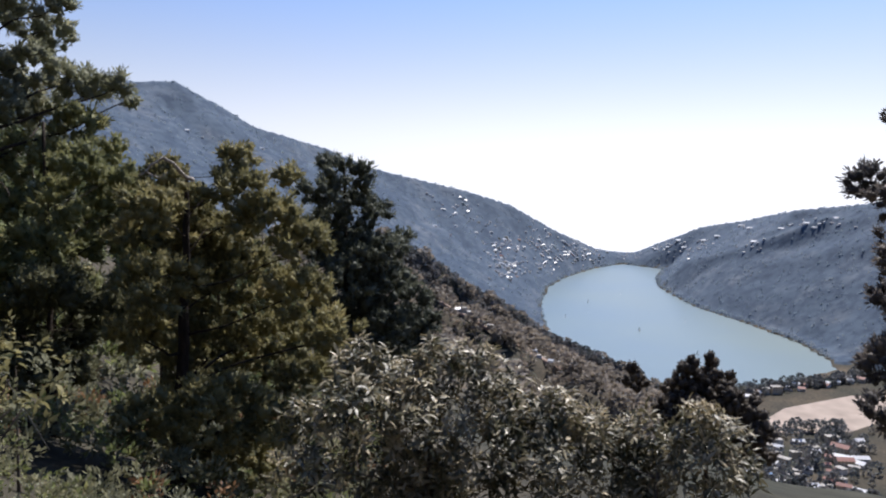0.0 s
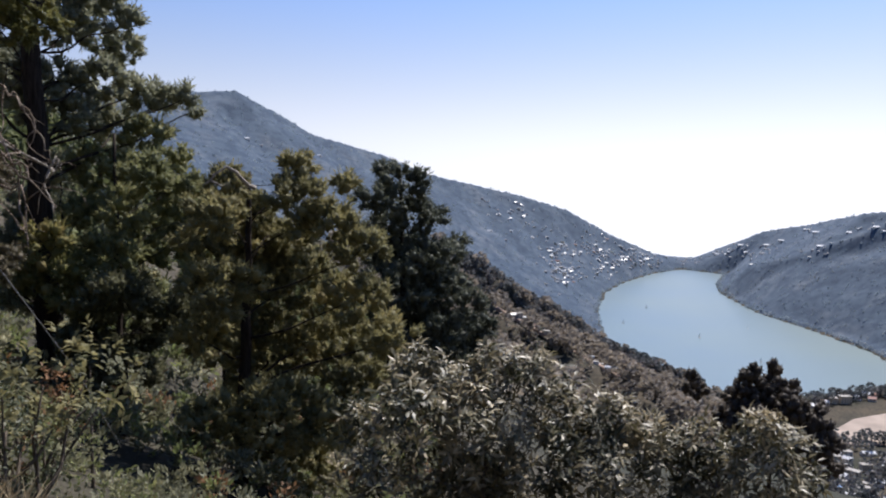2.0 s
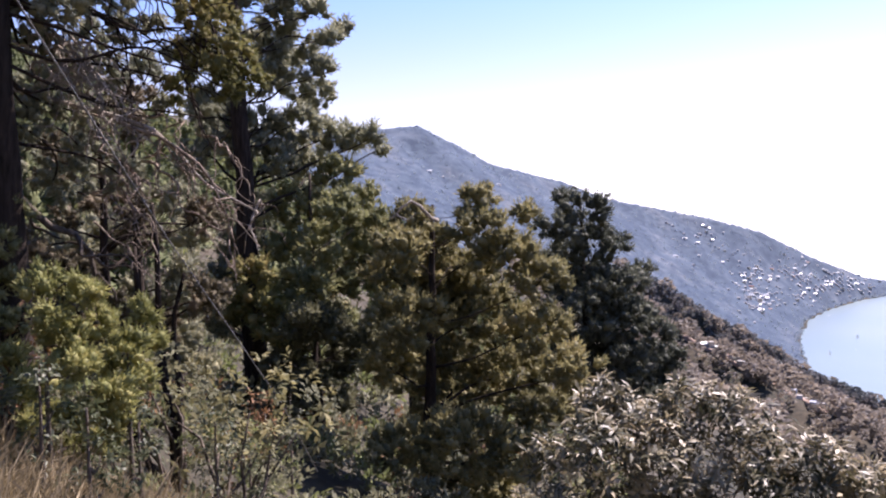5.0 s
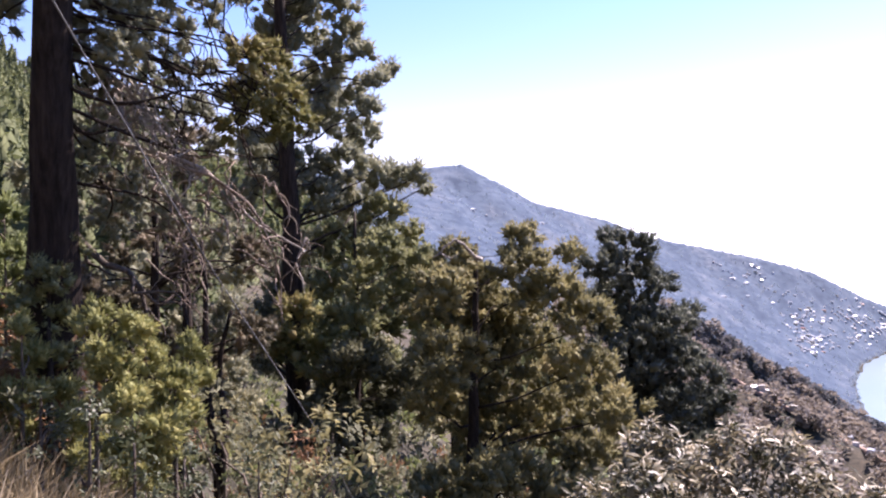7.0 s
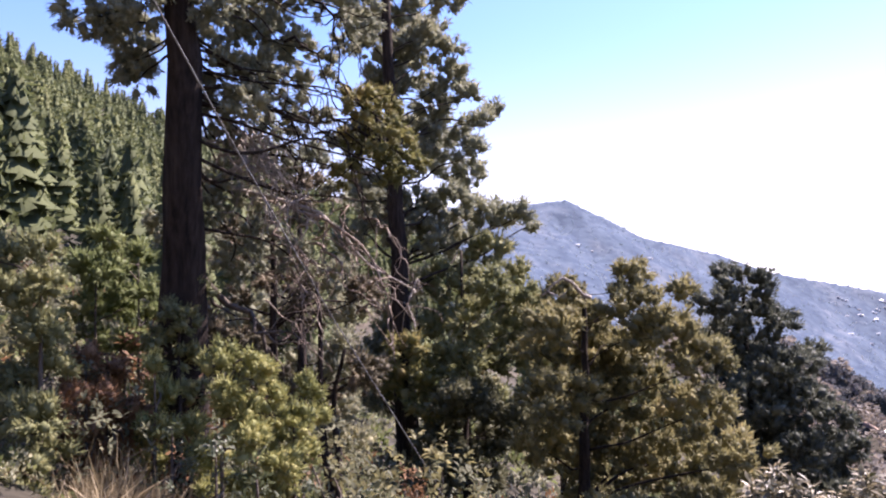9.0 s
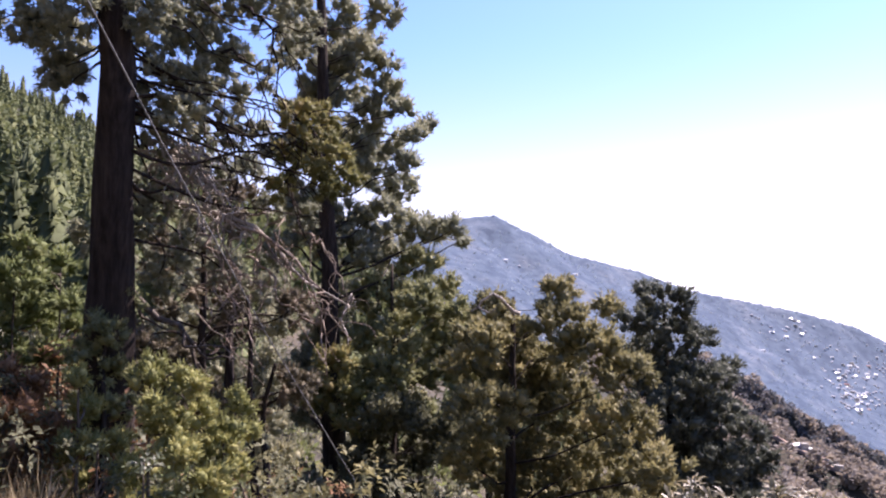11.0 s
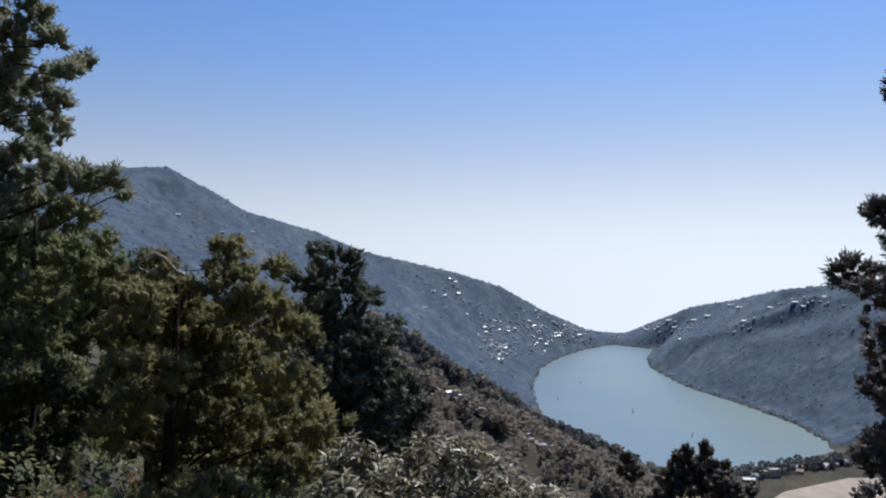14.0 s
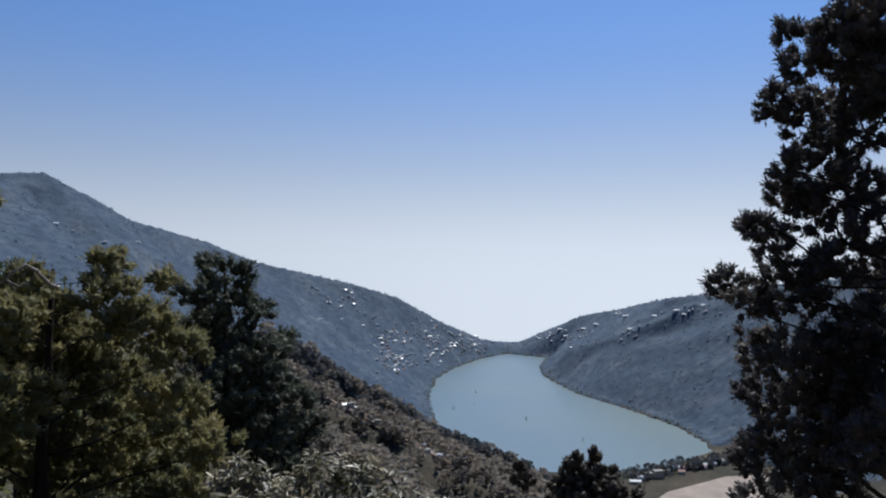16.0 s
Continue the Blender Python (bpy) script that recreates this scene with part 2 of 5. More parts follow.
GREY_BUSH = leaf_material("grey_olive_leaves", [(0.2, (0.099, 0.103, 0.059)), (0.6, (0.141, 0.143, 0.081)), (0.9, (0.198, 0.195, 0.112))], 0.7, 0.2, 0.35)
# Pale and dark ends of this ramp paint in leaf gloss and shaded gaps.
LEATHERY = leaf_material("leathery_leaves_painted_gloss", [(0.2, (0.041, 0.045, 0.021)), (0.55, (0.184, 0.164, 0.095)), (0.9, (0.488, 0.410, 0.267))], 0.45, 0.35, 0.25, 1.5)
RUST = leaf_material("rusty_leaves", [(0.2, (0.175, 0.100, 0.052)), (0.6, (0.271, 0.153, 0.078)), (0.9, (0.350, 0.206, 0.104))])
STRAW = leaf_material("dry_grass", [(0.2, (0.14, 0.11, 0.06)), (0.6, (0.3, 0.24, 0.14)), (0.9, (0.45, 0.37, 0.24))], 0.7, 0.2, 0.3, 2.0)
# Blue-grey lightening and sheen on the far woods stand in for haze.
WOODS = leaf_material("hazy_hill_woods", [(0.1, (0.178, 0.228, 0.266)), (0.5, (0.211, 0.260, 0.295)), (0.75, (0.238, 0.276, 0.303)), (0.95, (0.278, 0.302, 0.316))], 0.9, 0.1, 0.5, 0.006, 0.45)
CANOPY = canopy_material()
CONIFERS = leaf_material("hill_conifers", [(0.2, (0.089, 0.107, 0.046)), (0.55, (0.116, 0.135, 0.055)), (0.9, (0.159, 0.171, 0.068))], 0.75, 0.15, 0.35, 0.03, 0.05)
# Bare brown woods, their colours lightened to imitate haze over the spur.
BROWN_WOODS = leaf_material("hazy_bare_woods", [(0.2, (0.187, 0.164, 0.129)), (0.55, (0.242, 0.208, 0.162)), (0.9, (0.315, 0.264, 0.205))], 0.85, 0.2, 0.4, 0.03, 0.2)
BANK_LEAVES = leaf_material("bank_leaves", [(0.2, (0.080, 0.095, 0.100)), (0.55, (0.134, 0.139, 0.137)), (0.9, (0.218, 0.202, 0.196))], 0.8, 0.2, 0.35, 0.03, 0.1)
WATER = water_material()
WALL_WHITE = plain_worn("lime_washed_wall", (0.72, 0.7, 0.66))
WALL_CREAM = plain_worn("cream_wall", (0.6, 0.52, 0.4))
WALL_PINK = plain_worn("pink_wall", (0.55, 0.38, 0.34))
ROOF_RED = plain_worn("red_sheet_roof", (0.3, 0.14, 0.11), 0.6)
ROOF_TIN = plain_worn("tin_roof", (0.62, 0.63, 0.64), 0.42, 0.5, 1.5, 0.25)
ROOF_PALE = plain_worn("pale_sheet_roof", (0.75, 0.76, 0.78), 0.6, 0.3)
ROOF_GREEN = plain_worn("green_sheet_roof", (0.16, 0.27, 0.2), 0.55)
ROOF_BLUE = plain_worn("blue_sheet_roof", (0.13, 0.25, 0.45), 0.5)
PANE = plain_worn("dark_window_pane", (0.035, 0.04, 0.05), 0.15, 0.5)
SAND = plain_worn("bare_playing_field", (0.36, 0.3, 0.25), 0.95, 0.1, 0.04, 0.3)
CONCRETE = plain_worn("concrete", (0.36, 0.34, 0.31), 0.9, 0.2, 0.3)
STEEL = plain_worn("galvanised_steel", (0.2, 0.2, 0.2), 0.6, 0.4, 3.0, 0.4, 0.3)
DIRT = plain_worn("dirt_road", (0.3, 0.22, 0.17), 0.95, 0.1, 0.1, 0.35)
SAIL = plain_worn("white_sailcloth", (0.8, 0.8, 0.78))

# ---- the land ----
LAKE = [(590, 2428), (478, 2294), (352, 2059), (276, 1860), (225, 1604), (205, 1411), (195, 1250), (190, 1120), (215, 1020), (300, 975),
        (393, 968), (438, 972), (570, 1065), (592, 1129), (602, 1246), (587, 1399), (548, 1609), (553, 1800), (560, 1920), (600, 2080), (685, 2307)]
BASIN = [(590, 2445), (470, 2310), (335, 2070), (262, 1865), (205, 1604), (188, 1400), (176, 1200), (150, 1050), (160, 900), (220, 740),
         (240, 600), (270, 480), (340, 480), (430, 600), (540, 800), (600, 950), (606, 1065), (622, 1129), (630, 1246), (606, 1399), (570, 1609),
         (575, 1920), (710, 2310)]
# Ridge line round the basin: azimuth, distance and height.
RIDGE = [(13.6, 2690, 15), (11.8, 2560, 34), (8.8, 2350, 106), (5.4, 2250, 184), (2.0, 2150, 224), (-4.8, 2000, 278), (-8.4, 1900, 324),
         (-13.2, 1800, 362), (-16.2, 1750, 410), (-18.8, 1700, 444), (-21.5, 1680, 438), (-30, 1400, 400), (-40, 950, 390), (-49, 620, 386),
         (-56, 520, 400), (-75, 430, 425), (-110, 330, 400), (180, 300, 400), (120, 420, 380), (85, 800, 340), (60, 1250, 320), (42, 1600, 270),
         (33, 1750, 240), (27.9, 1900, 212), (25.3, 1960, 200)]
RIDGE += [(21.9, 2300, 155), (19.1, 2480, 124), (17.1, 2600, 76), (14.6, 2680, 16)]
HEAD = [(16.6, 2010, 4), (18.3, 1990, 68), (20.3, 1930, 94), (23.4, 1860, 138), (27, 1830, 194)]
BANK = [(-4, 960, 190), (3.8, 920, 114), (8.5, 900, 74), (11.9, 890, 56), (14.8, 885, 38), (16.9, 880, 22), (18.6, 870, 8)]
SPUR = [(-9, 780, 215), (-1.2, 700, 156), (2.1, 680, 142), (6.4, 640, 117), (9.4, 610, 112), (12.8, 560, 101), (17, 500, 92)]


def polar(az, d, z):
    return (math.sin(radians(az)) * d, math.cos(radians(az)) * d, z)


def inside(poly, x, y):
    ok = np.zeros(x.shape, bool)
    for (x1, y1), (x2, y2) in zip(poly, poly[1:] + poly[:1]):
        cross = (y1 > y) != (y2 > y)
        ok ^= cross & (x < (x2 - x1) * (y - y1) / (y2 - y1 + 1e-9) + x1)
    return ok


def to_line(line, x, y, closed):
    """Distance to a line of points (x, y, ...) and the values blended along it."""
    pts = np.array(line, float)
    best = np.full(x.shape, 1e9)
    num, den = np.zeros(x.shape), np.zeros(x.shape)
    n = len(pts)
    for i in range(n if closed else n - 1):
        a, b = pts[i], pts[(i + 1) % n]
        ab = b[:2] - a[:2]
        t = np.clip(((x - a[0]) * ab[0] + (y - a[1]) * ab[1]) / (ab @ ab), 0, 1)
        d = np.hypot(x - a[0] - t * ab[0], y - a[1] - t * ab[1])
        best = np.minimum(best, d)
        if len(a) > 2:
            w = math.hypot(*ab) / (d + 15.0) ** 4
            num += w * (a[2] + t * (b[2] - a[2]))
            den += w
    return best, num / np.maximum(den, 1e-30)


RIDGE_LINE = [polar(*r) for r in RIDGE]
RING = [p[:2] for p in RIDGE_LINE]
SPUR_LINE = [polar(*r) for r in SPUR]
BANK_LINE = [polar(*r) for r in BANK]
HEAD_LINE = [polar(*r) for r in HEAD]


def waves(x, y, scale, seed):
    """Cheap smooth roughness from a few sines."""
    r = np.random.default_rng(seed)
    out = np.zeros(np.shape(x))
    for k in range(7):
        a, ph, f = r.uniform(0, 6.28), r.uniform(0, 6.28), r.uniform(0.6, 1.8) / scale
        out += np.sin(6.28 * f * (x * math.cos(a) + y * math.sin(a)) + ph)
    return out / 4


def height(x, y):
    x, y = np.asarray(x, float), np.asarray(y, float)
    db, _ = to_line([(*p,) for p in BASIN], x, y, True)
    floor = inside(BASIN, x, y)
    dr, zr = to_line(RIDGE_LINE, x, y, True)
    t = db / (db + dr + 1e-6)
    z = 2.0 + zr * t ** 0.95
    ring = inside(RING, x, y)
    z = np.where(ring, z, np.maximum(zr - 0.35 * dr, -260.0))
    z = z + waves(x, y, 160, 3) * 6 * np.clip(db / 200, 0, 1) * np.clip(dr / 60, 0, 1) * np.clip((np.hypot(x, y) - 200) / 250, 0, 1) + waves(x, y, 40, 4) * 1.2 * np.clip(db / 100, 0, 1)
    z = np.where(floor, 2.0 + np.clip(760 - y, 0, 400) * 0.03, z)
    ds, zs = to_line(SPUR_LINE, x, y, False)
    z = np.where(floor, z, np.maximum(z, zs - 0.42 * ds))
    ds, zs = to_line(BANK_LINE, x, y, False)
    z = np.maximum(z, zs - 0.5 * ds)
    ds, zs = to_line(HEAD_LINE, x, y, False)
    behind = np.hypot(x, y) > np.interp(np.degrees(np.arctan2(x, y)), [r_[0] for r_ in HEAD], [r_[1] for r_ in HEAD])
    z = np.maximum(z, zs - np.where(behind, 0.3, 0.95) * ds)
    dl, _ = to_line([(*p,) for p in LAKE], x, y, True)
    z = np.where(inside(LAKE, x, y), -np.minimum(dl * 0.4, 8.0) - 0.3, z)
    # the slope at the viewpoint: falls away to the front and the right
    r = np.hypot(x, y)
    u = x * math.sin(radians(33)) + y * math.cos(radians(33))
    near = EYE - 1.6 - 0.62 * np.where(u > 0, u, 0.5 * u) + waves(x, y, 9, 5) * 0.25 * np.clip(r / 6 - 0.3, 0, 1)
    w = np.exp(-((r / 70.0) ** 2))
    return z * (1 - w) + near * w


def ground_at(x, y):
    return float(height(np.array([x]), np.array([y]))[0])


def cast(az, el):
    """Where the view in that direction meets the land; arrays."""
    az, el = np.radians(np.asarray(az, float)), np.radians(np.asarray(el, float))
    out = np.full((len(az), 3), np.nan)
    open_ = np.ones(len(az), bool)
    for d in np.geomspace(150, 3200, 260):
        x, y, z = np.sin(az) * d, np.cos(az) * d, EYE + np.tan(el) * d
        h = height(x, y)
        hit = open_ & (h >= z)
        out[hit] = np.stack([x, y, h], 1)[hit]
        open_ &= ~hit
    return out


def house_places():
    r = np.random.default_rng(8)
    a, e = [], []
    for az, el, sa, se, k in ((8.0, -5.2, 1.6, 0.6, 50), (10.6, -5.6, 1.0, 0.4, 40), (4.6, -5.4, 0.8, 0.5, 20), (5.2, -6.9, 0.7, 0.55, 30), (8.2, -6.3, 0.9, 0.4, 16), (1.0, -2.2, 1.2, 0.35, 10), (3.2, -3.4, 1.4, 0.5, 12),
                              (-17, 2.2, 1.5, 0.5, 2), (17.6, -4.9, 0.9, 0.35, 16), (19.2, -4.6, 0.8, 0.3, 10), (21.8, -3.1, 0.4, 0.15, 3), (26.3, -2.9, 0.9, 0.3, 6), (22.6, -4.5, 0.7, 0.25, 5),
                              (14.2, -5.5, 0.5, 0.12, 7)):
        k = int(k * 2.0)
        a += list(az + sa * r.standard_normal(k))
        e += list(el + se * r.standard_normal(k))
    for az, el in ((1.3, -9.5), (2.2, -10.1), (2.6, -10.2), (5.0, -11.3), (5.4, -11.5), (7.6, -12.7), (8.3, -13.2), (9.3, -13.6), (3.4, -10.8), (6.6, -12.1), (1.8, -9.9), (4.2, -11.2), (7.9, -13.1), (3.0, -10.5), (5.8, -11.8), (8.8, -13.5)):
        a.append(az)
        e.append(el)
    got = cast(a, e)
    got = got[~np.isnan(got[:, 0])]
    return [tuple(p_) for p_ in got if p_[2] > 3]


HOMES = house_places()


az_cols = np.radians(np.concatenate([np.linspace(-64, 46, 240), np.linspace(46, 296, 70)[1:-1]]))
radii = np.concatenate([[0.0], np.geomspace(0.8, 60, 44), np.geomspace(60, 900, 76)[1:], np.geomspace(900, 2800, 120)[1:], np.geomspace(2800, 4950, 10)[1:]])
GA, GR = np.meshgrid(az_cols, radii)
gx, gy = np.sin(GA) * GR, np.cos(GA) * GR
gz = height(gx, gy)
nc, nr = len(az_cols), len(radii)
ii, jj = np.meshgrid(np.arange(nr - 1), np.arange(nc), indexing="ij")
kk = (jj + 1) % nc
gf = np.stack([ii * nc + jj, (ii + 1) * nc + jj, (ii + 1) * nc + kk, ii * nc + kk], -1).reshape(-1, 4)
ground = solid("ground", np.stack([gx, gy, gz], -1).reshape(-1, 3), gf, SOIL, smooth=True)
tagged(ground, "brown winter hillsides and valley floor under forest", "ground", kind="structure")

grow = np.array(LAKE, float)
mid = grow.mean(0)
grow = mid + (grow - mid) * 1.02
lake = solid("water", np.concatenate([np.c_[grow, np.zeros(len(grow))], np.c_[grow, np.full(len(grow), -3.0)]]),
             [tuple(range(len(grow)))[::-1]] + [(i, (i + 1) % len(grow), len(grow) + (i + 1) % len(grow), len(grow) + i) for i in range(len(grow))], WATER)
tagged(lake, "calm blue-green lake between wooded hills", "lake", kind="structure")


# ---- woods on the hills ----
def low_tree(kind, rng):
    """A small jagged crown: places and triangles, 1 high and about 0.6 wide."""
    skirts_v, skirts_f = [], []
    if kind in ("fine", "close"):
        tiers, sides = (8, 11) if kind == "fine" else (12, 15)
        for k in range(tiers):
            z0 = 0.05 + 0.82 * k / tiers + rng.uniform(-0.02, 0.02)
            r0 = 0.2 * (1.0 - z0) ** 0.85 * rng.uniform(0.8, 1.1)
            b0, a0 = len(skirts_v), rng.uniform(0, 6.283)
            skirts_v.append((0, 0, min(1.0, z0 + 0.17)))
            for s in range(sides):
                rr = r0 * (rng.uniform(1.0, 1.3) if s % 2 else rng.uniform(0.6, 0.85))
                skirts_v.append((rr * math.cos(a0 + s * 6.283 / sides), rr * math.sin(a0 + s * 6.283 / sides), z0 + rng.uniform(-0.025, 0.025)))
            skirts_f += [(b0, b0 + 1 + s, b0 + 1 + (s + 1) % sides) for s in range(sides)]
    n_ = {"spire": 60, "bushy": 64, "fine": 84, "close": 230, "tuft": 7}[kind]
    h = rng.random(n_) ** (0.8 if kind in ("bushy", "tuft") else 1.3)
    a = rng.uniform(0, 6.283, n_)
    wide = 0.27 * (1.04 - h) ** 0.8 if kind not in ("bushy", "tuft") else 0.42 * np.sqrt(np.clip(1.05 - (2 * h - 0.9) ** 2, 0.02, 1))
    if kind in ("fine", "close"):  # boughs in whorls, each wider at its foot
        wide = wide * (1.12 - 0.5 * ((h * 8 + 0.3 * np.sin(3 * a)) % 1.0))
    out = np.stack([np.cos(a), np.sin(a), np.zeros(n_)], 1)
    c = out * (wide * rng.uniform(0.45, 1.0, n_))[:, None] + np.stack([0 * h, 0 * h, 0.06 + 0.9 * h], 1)
    up = np.array([0, 0, 1.0])
    v = out * 0.8 + up * rng.uniform(-0.2, 0.9, (n_, 1)) + rng.standard_normal((n_, 3)) * 0.3
    v /= np.linalg.norm(v, axis=1)[:, None]
    sd = np.cross(v, rng.standard_normal((n_, 3)))
    sd /= np.linalg.norm(sd, axis=1)[:, None]
    L = {"spire": 0.11, "bushy": 0.15, "fine": 0.075, "close": 0.042, "tuft": 0.34}[kind] * rng.uniform(0.7, 1.3, (n_, 1))
    thin = 0.26 if kind in ("fine", "close") else 0.55
    q_ = np.stack([c - v * L * 0.6, c + sd * L * thin, c + v * L, c - sd * L * thin], 1).reshape(-1, 3)
    f_ = np.arange(n_ * 4).reshape(n_, 4)
    f_ = np.concatenate([f_[:, [0, 1, 2]], f_[:, [0, 2, 3]]])
    if skirts_f:
        q_, f_ = np.concatenate([q_, np.array(skirts_v)]), np.concatenate([f_, np.array(skirts_f) + len(q_)])
    return q_, f_


def scatter_woods(name, places, sizes, kinds, mat, label, rng):
    """Many crowns joined into one mesh."""
    stock = {k: [low_tree(k, rng) for _ in range(6)] for k in ("spire", "bushy", "fine", "close", "tuft")}
    vs, fs, base = [], [], 0
    for p, s, k in zip(places, sizes, kinds):
        v, f = stock[k][rng.integers(6)]
        a = rng.uniform(0, 6.283)
        c, sn = math.cos(a) * s[0], math.sin(a) * s[0]
        w = np.stack([v[:, 0] * c - v[:, 1] * sn, v[:, 0] * sn + v[:, 1] * c, v[:, 2] * s[1]], 1) + p
        vs.append(w)
        fs.append(f + base)
        base += len(v)
    ob = solid(name, np.concatenate(vs), np.concatenate(fs), mat, smooth=name == "far_woods")
    return tagged(ob, label, "woods", kind="stuff")


def woods_places(n, az0, az1, d0, d1, rng, keep=None):
    az = np.radians(rng.uniform(az0, az1, n))
    d = np.exp(rng.uniform(math.log(d0), math.log(d1), n))
    x, y = np.sin(az) * d, np.cos(az) * d
    z = height(x, y)
    ok = (z > 1.2) & (~inside(BASIN, x, y) | (z > 9) | ((y > 1090) & (to_line([(*q_,) for q_ in LAKE], x, y, True)[0] > 3)))
    if keep is not None:
        ok &= keep(x, y, z, d)
    return np.stack([x, y, z - 0.5], 1)[ok]


rng = np.random.default_rng(11)
ca, cr = np.meshgrid(np.radians(np.linspace(-32, 42, 320)), np.geomspace(930, 2800, 160))
cx, cy = np.sin(ca) * cr, np.cos(ca) * cr
cz = height(cx, cy)
wooded = (cz > 1.2) & ~inside(LAKE, cx, cy) & (~inside(BASIN, cx, cy) | (cz > 9) | (cy > 1090))
shore = to_line([(*q_,) for q_ in LAKE], cx, cy, True)[0]
wooded &= shore > 4
cz = cz + np.where(wooded, np.minimum(np.minimum(4.5, 1.2 + 0.12 * shore), 0.05 * (cr - 950)) + 0.4 * waves(cx, cy, 40, 7) * np.clip(shore / 40, 0.3, 1), -6.0)
nr, nc = cz.shape
ii, jj = np.meshgrid(np.arange(nr - 1), np.arange(nc - 1), indexing="ij")
cf = np.stack([ii * nc + jj, (ii + 1) * nc + jj, (ii + 1) * nc + jj + 1, ii * nc + jj + 1], -1).reshape(-1, 4)
tagged(solid("far_canopy", np.stack([cx, cy, cz], -1).reshape(-1, 3), cf, CANOPY, smooth=True), "closed winter forest canopy, tinted for haze, over the far slopes", "woods", kind="stuff")
def clear_of_homes(p, reach):
    """Leave the trees out that stand on a house or hide it from the camera."""
    keep = np.ones(len(p), bool)
    for x_, y_, z_ in HOMES:
        d_ = math.hypot(x_, y_)
        along, across = (p[:, 0] * x_ + p[:, 1] * y_) / d_ - d_, (p[:, 0] * y_ - p[:, 1] * x_) / d_
        keep &= (np.abs(across) > reach * 0.6) | (along > 8) | (along < -reach)
    return p[keep]


def sheet_of_woods(n, az0, az1, d0, d1):
    az, d = np.radians(rng.uniform(az0, az1, n)), np.sqrt(rng.uniform(d0 ** 2, d1 ** 2, n))
    x, y = np.sin(az) * d, np.cos(az) * d
    z = height(x, y)
    return np.stack([x, y, z], 1)[(z > 1.5) & (~inside(BASIN, x, y) | (z > 9))]


low_woods = np.concatenate([sheet_of_woods(21000, -24, 14.5, 1000, 2700), sheet_of_woods(11000, 14.5, 36, 1080, 2650)]) - np.array([0, 0, 1.0])
far = clear_of_homes(np.concatenate([low_woods, woods_places(9000, -30, 45, 950, 2750, rng, lambda x, y, z, d: to_line(RIDGE_LINE, x, y, True)[0] < 14)]), 16)
rim = []
for (x0, y0), (x1, y1) in zip(LAKE, LAKE[1:] + LAKE[:1]):
    long_ = math.hypot(x1 - x0, y1 - y0)
    right_side = x0 > 540 and y0 > 1060
    for k in range(int(long_ / (5 if right_side else 11))):
        t_, off = rng.random(), rng.uniform(1, 16 if right_side else 12)
        x_, y_ = x0 + (x1 - x0) * t_ + (y1 - y0) / long_ * off, y0 + (y1 - y0) * t_ - (x1 - x0) / long_ * off
        if y0 > 1090 and not inside(LAKE, np.array([x_]), np.array([y_]))[0]:
            rim.append((x_, y_, max(0.2, ground_at(x_, y_)) - 0.4))
far = np.concatenate([far, np.array(rim)])
n = len(far)
hs = 6.3 + 2.6 * rng.random(n) ** 2
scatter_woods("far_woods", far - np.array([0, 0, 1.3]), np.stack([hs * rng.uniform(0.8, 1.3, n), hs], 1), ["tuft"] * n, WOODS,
              "dense mixed winter forest, tinted for haze, covering the far slopes", rng)

mids = np.concatenate([woods_places(820, -61, -44, 150, 640, rng), woods_places(520, -44, -30, 170, 900, rng), woods_places(260, -30, -16, 250, 1100, rng), woods_places(160, -40, -8, 130, 300, rng), woods_places(130, -62, -43, 70, 160, rng), woods_places(70, -63, -48, 30, 70, rng), woods_places(70, -46, -34, 60, 170, rng), woods_places(40, -48, -37, 24, 60, rng), woods_places(60, -32, -12, 45, 130, rng)])
close = np.hypot(mids[:, 0], mids[:, 1]) < 160
fine = (np.hypot(mids[:, 0], mids[:, 1]) < 112) | (mids[:, 0] < -0.93 * mids[:, 1])
n = len(mids)
hs = rng.uniform(8, 15, n) * np.clip(np.hypot(mids[:, 0], mids[:, 1]) / 200, 0.5, 1.0)
scatter_woods("hillside_conifers", mids, np.stack([hs * rng.uniform(0.8, 1.15, n), hs], 1), np.where(close, "close", np.where(fine, "fine", np.where(rng.random(n) < 0.93, "spire", "bushy"))), CONIFERS,
              "dark green conifers on the steep hillside", rng)
spur_d = lambda x, y, z, d: ((to_line(SPUR_LINE, x, y, False)[0] < 130) & (rng.random(len(x)) < 0.6)) | (to_line(BANK_LINE, x, y, False)[0] < 60) & (z > 8)
mids = clear_of_homes(woods_places(3400, -12, 22, 330, 1000, rng, spur_d), 13)
n = len(mids)
hs = 7.0 + 12.0 * rng.random(n) ** 2.0
scatter_woods("spur_woods", mids, np.stack([hs * rng.uniform(1.0, 1.4, n), hs], 1), np.where(rng.random(n) < 0.2, "spire", "bushy"), BROWN_WOODS,
              "brown bare woods along the spur above the lake", rng)

bank_d = lambda x, y, z, d: (to_line(BANK_LINE, x, y, False)[0] < 45) & (rng.random(len(x)) < 0.5)
mids = clear_of_homes(woods_places(2600, -3, 20, 820, 960, rng, bank_d), 20)
town_az, town_y = np.radians(rng.uniform(21.5, 31, 260)), rng.uniform(480, 800, 260)
town_x = town_y * np.tan(town_az)
shore_t = rng.random(130)
more = np.stack([np.concatenate([town_x, 380 + 215 * shore_t + rng.uniform(-14, 14, 130)]), np.concatenate([town_y, 925 + 95 * shore_t + rng.uniform(-14, 14, 130)])], 1)
more = np.concatenate([more, height(more[:, 0], more[:, 1])[:, None] - 0.3], 1)
mids = np.concatenate([mids, more])
n = len(mids)
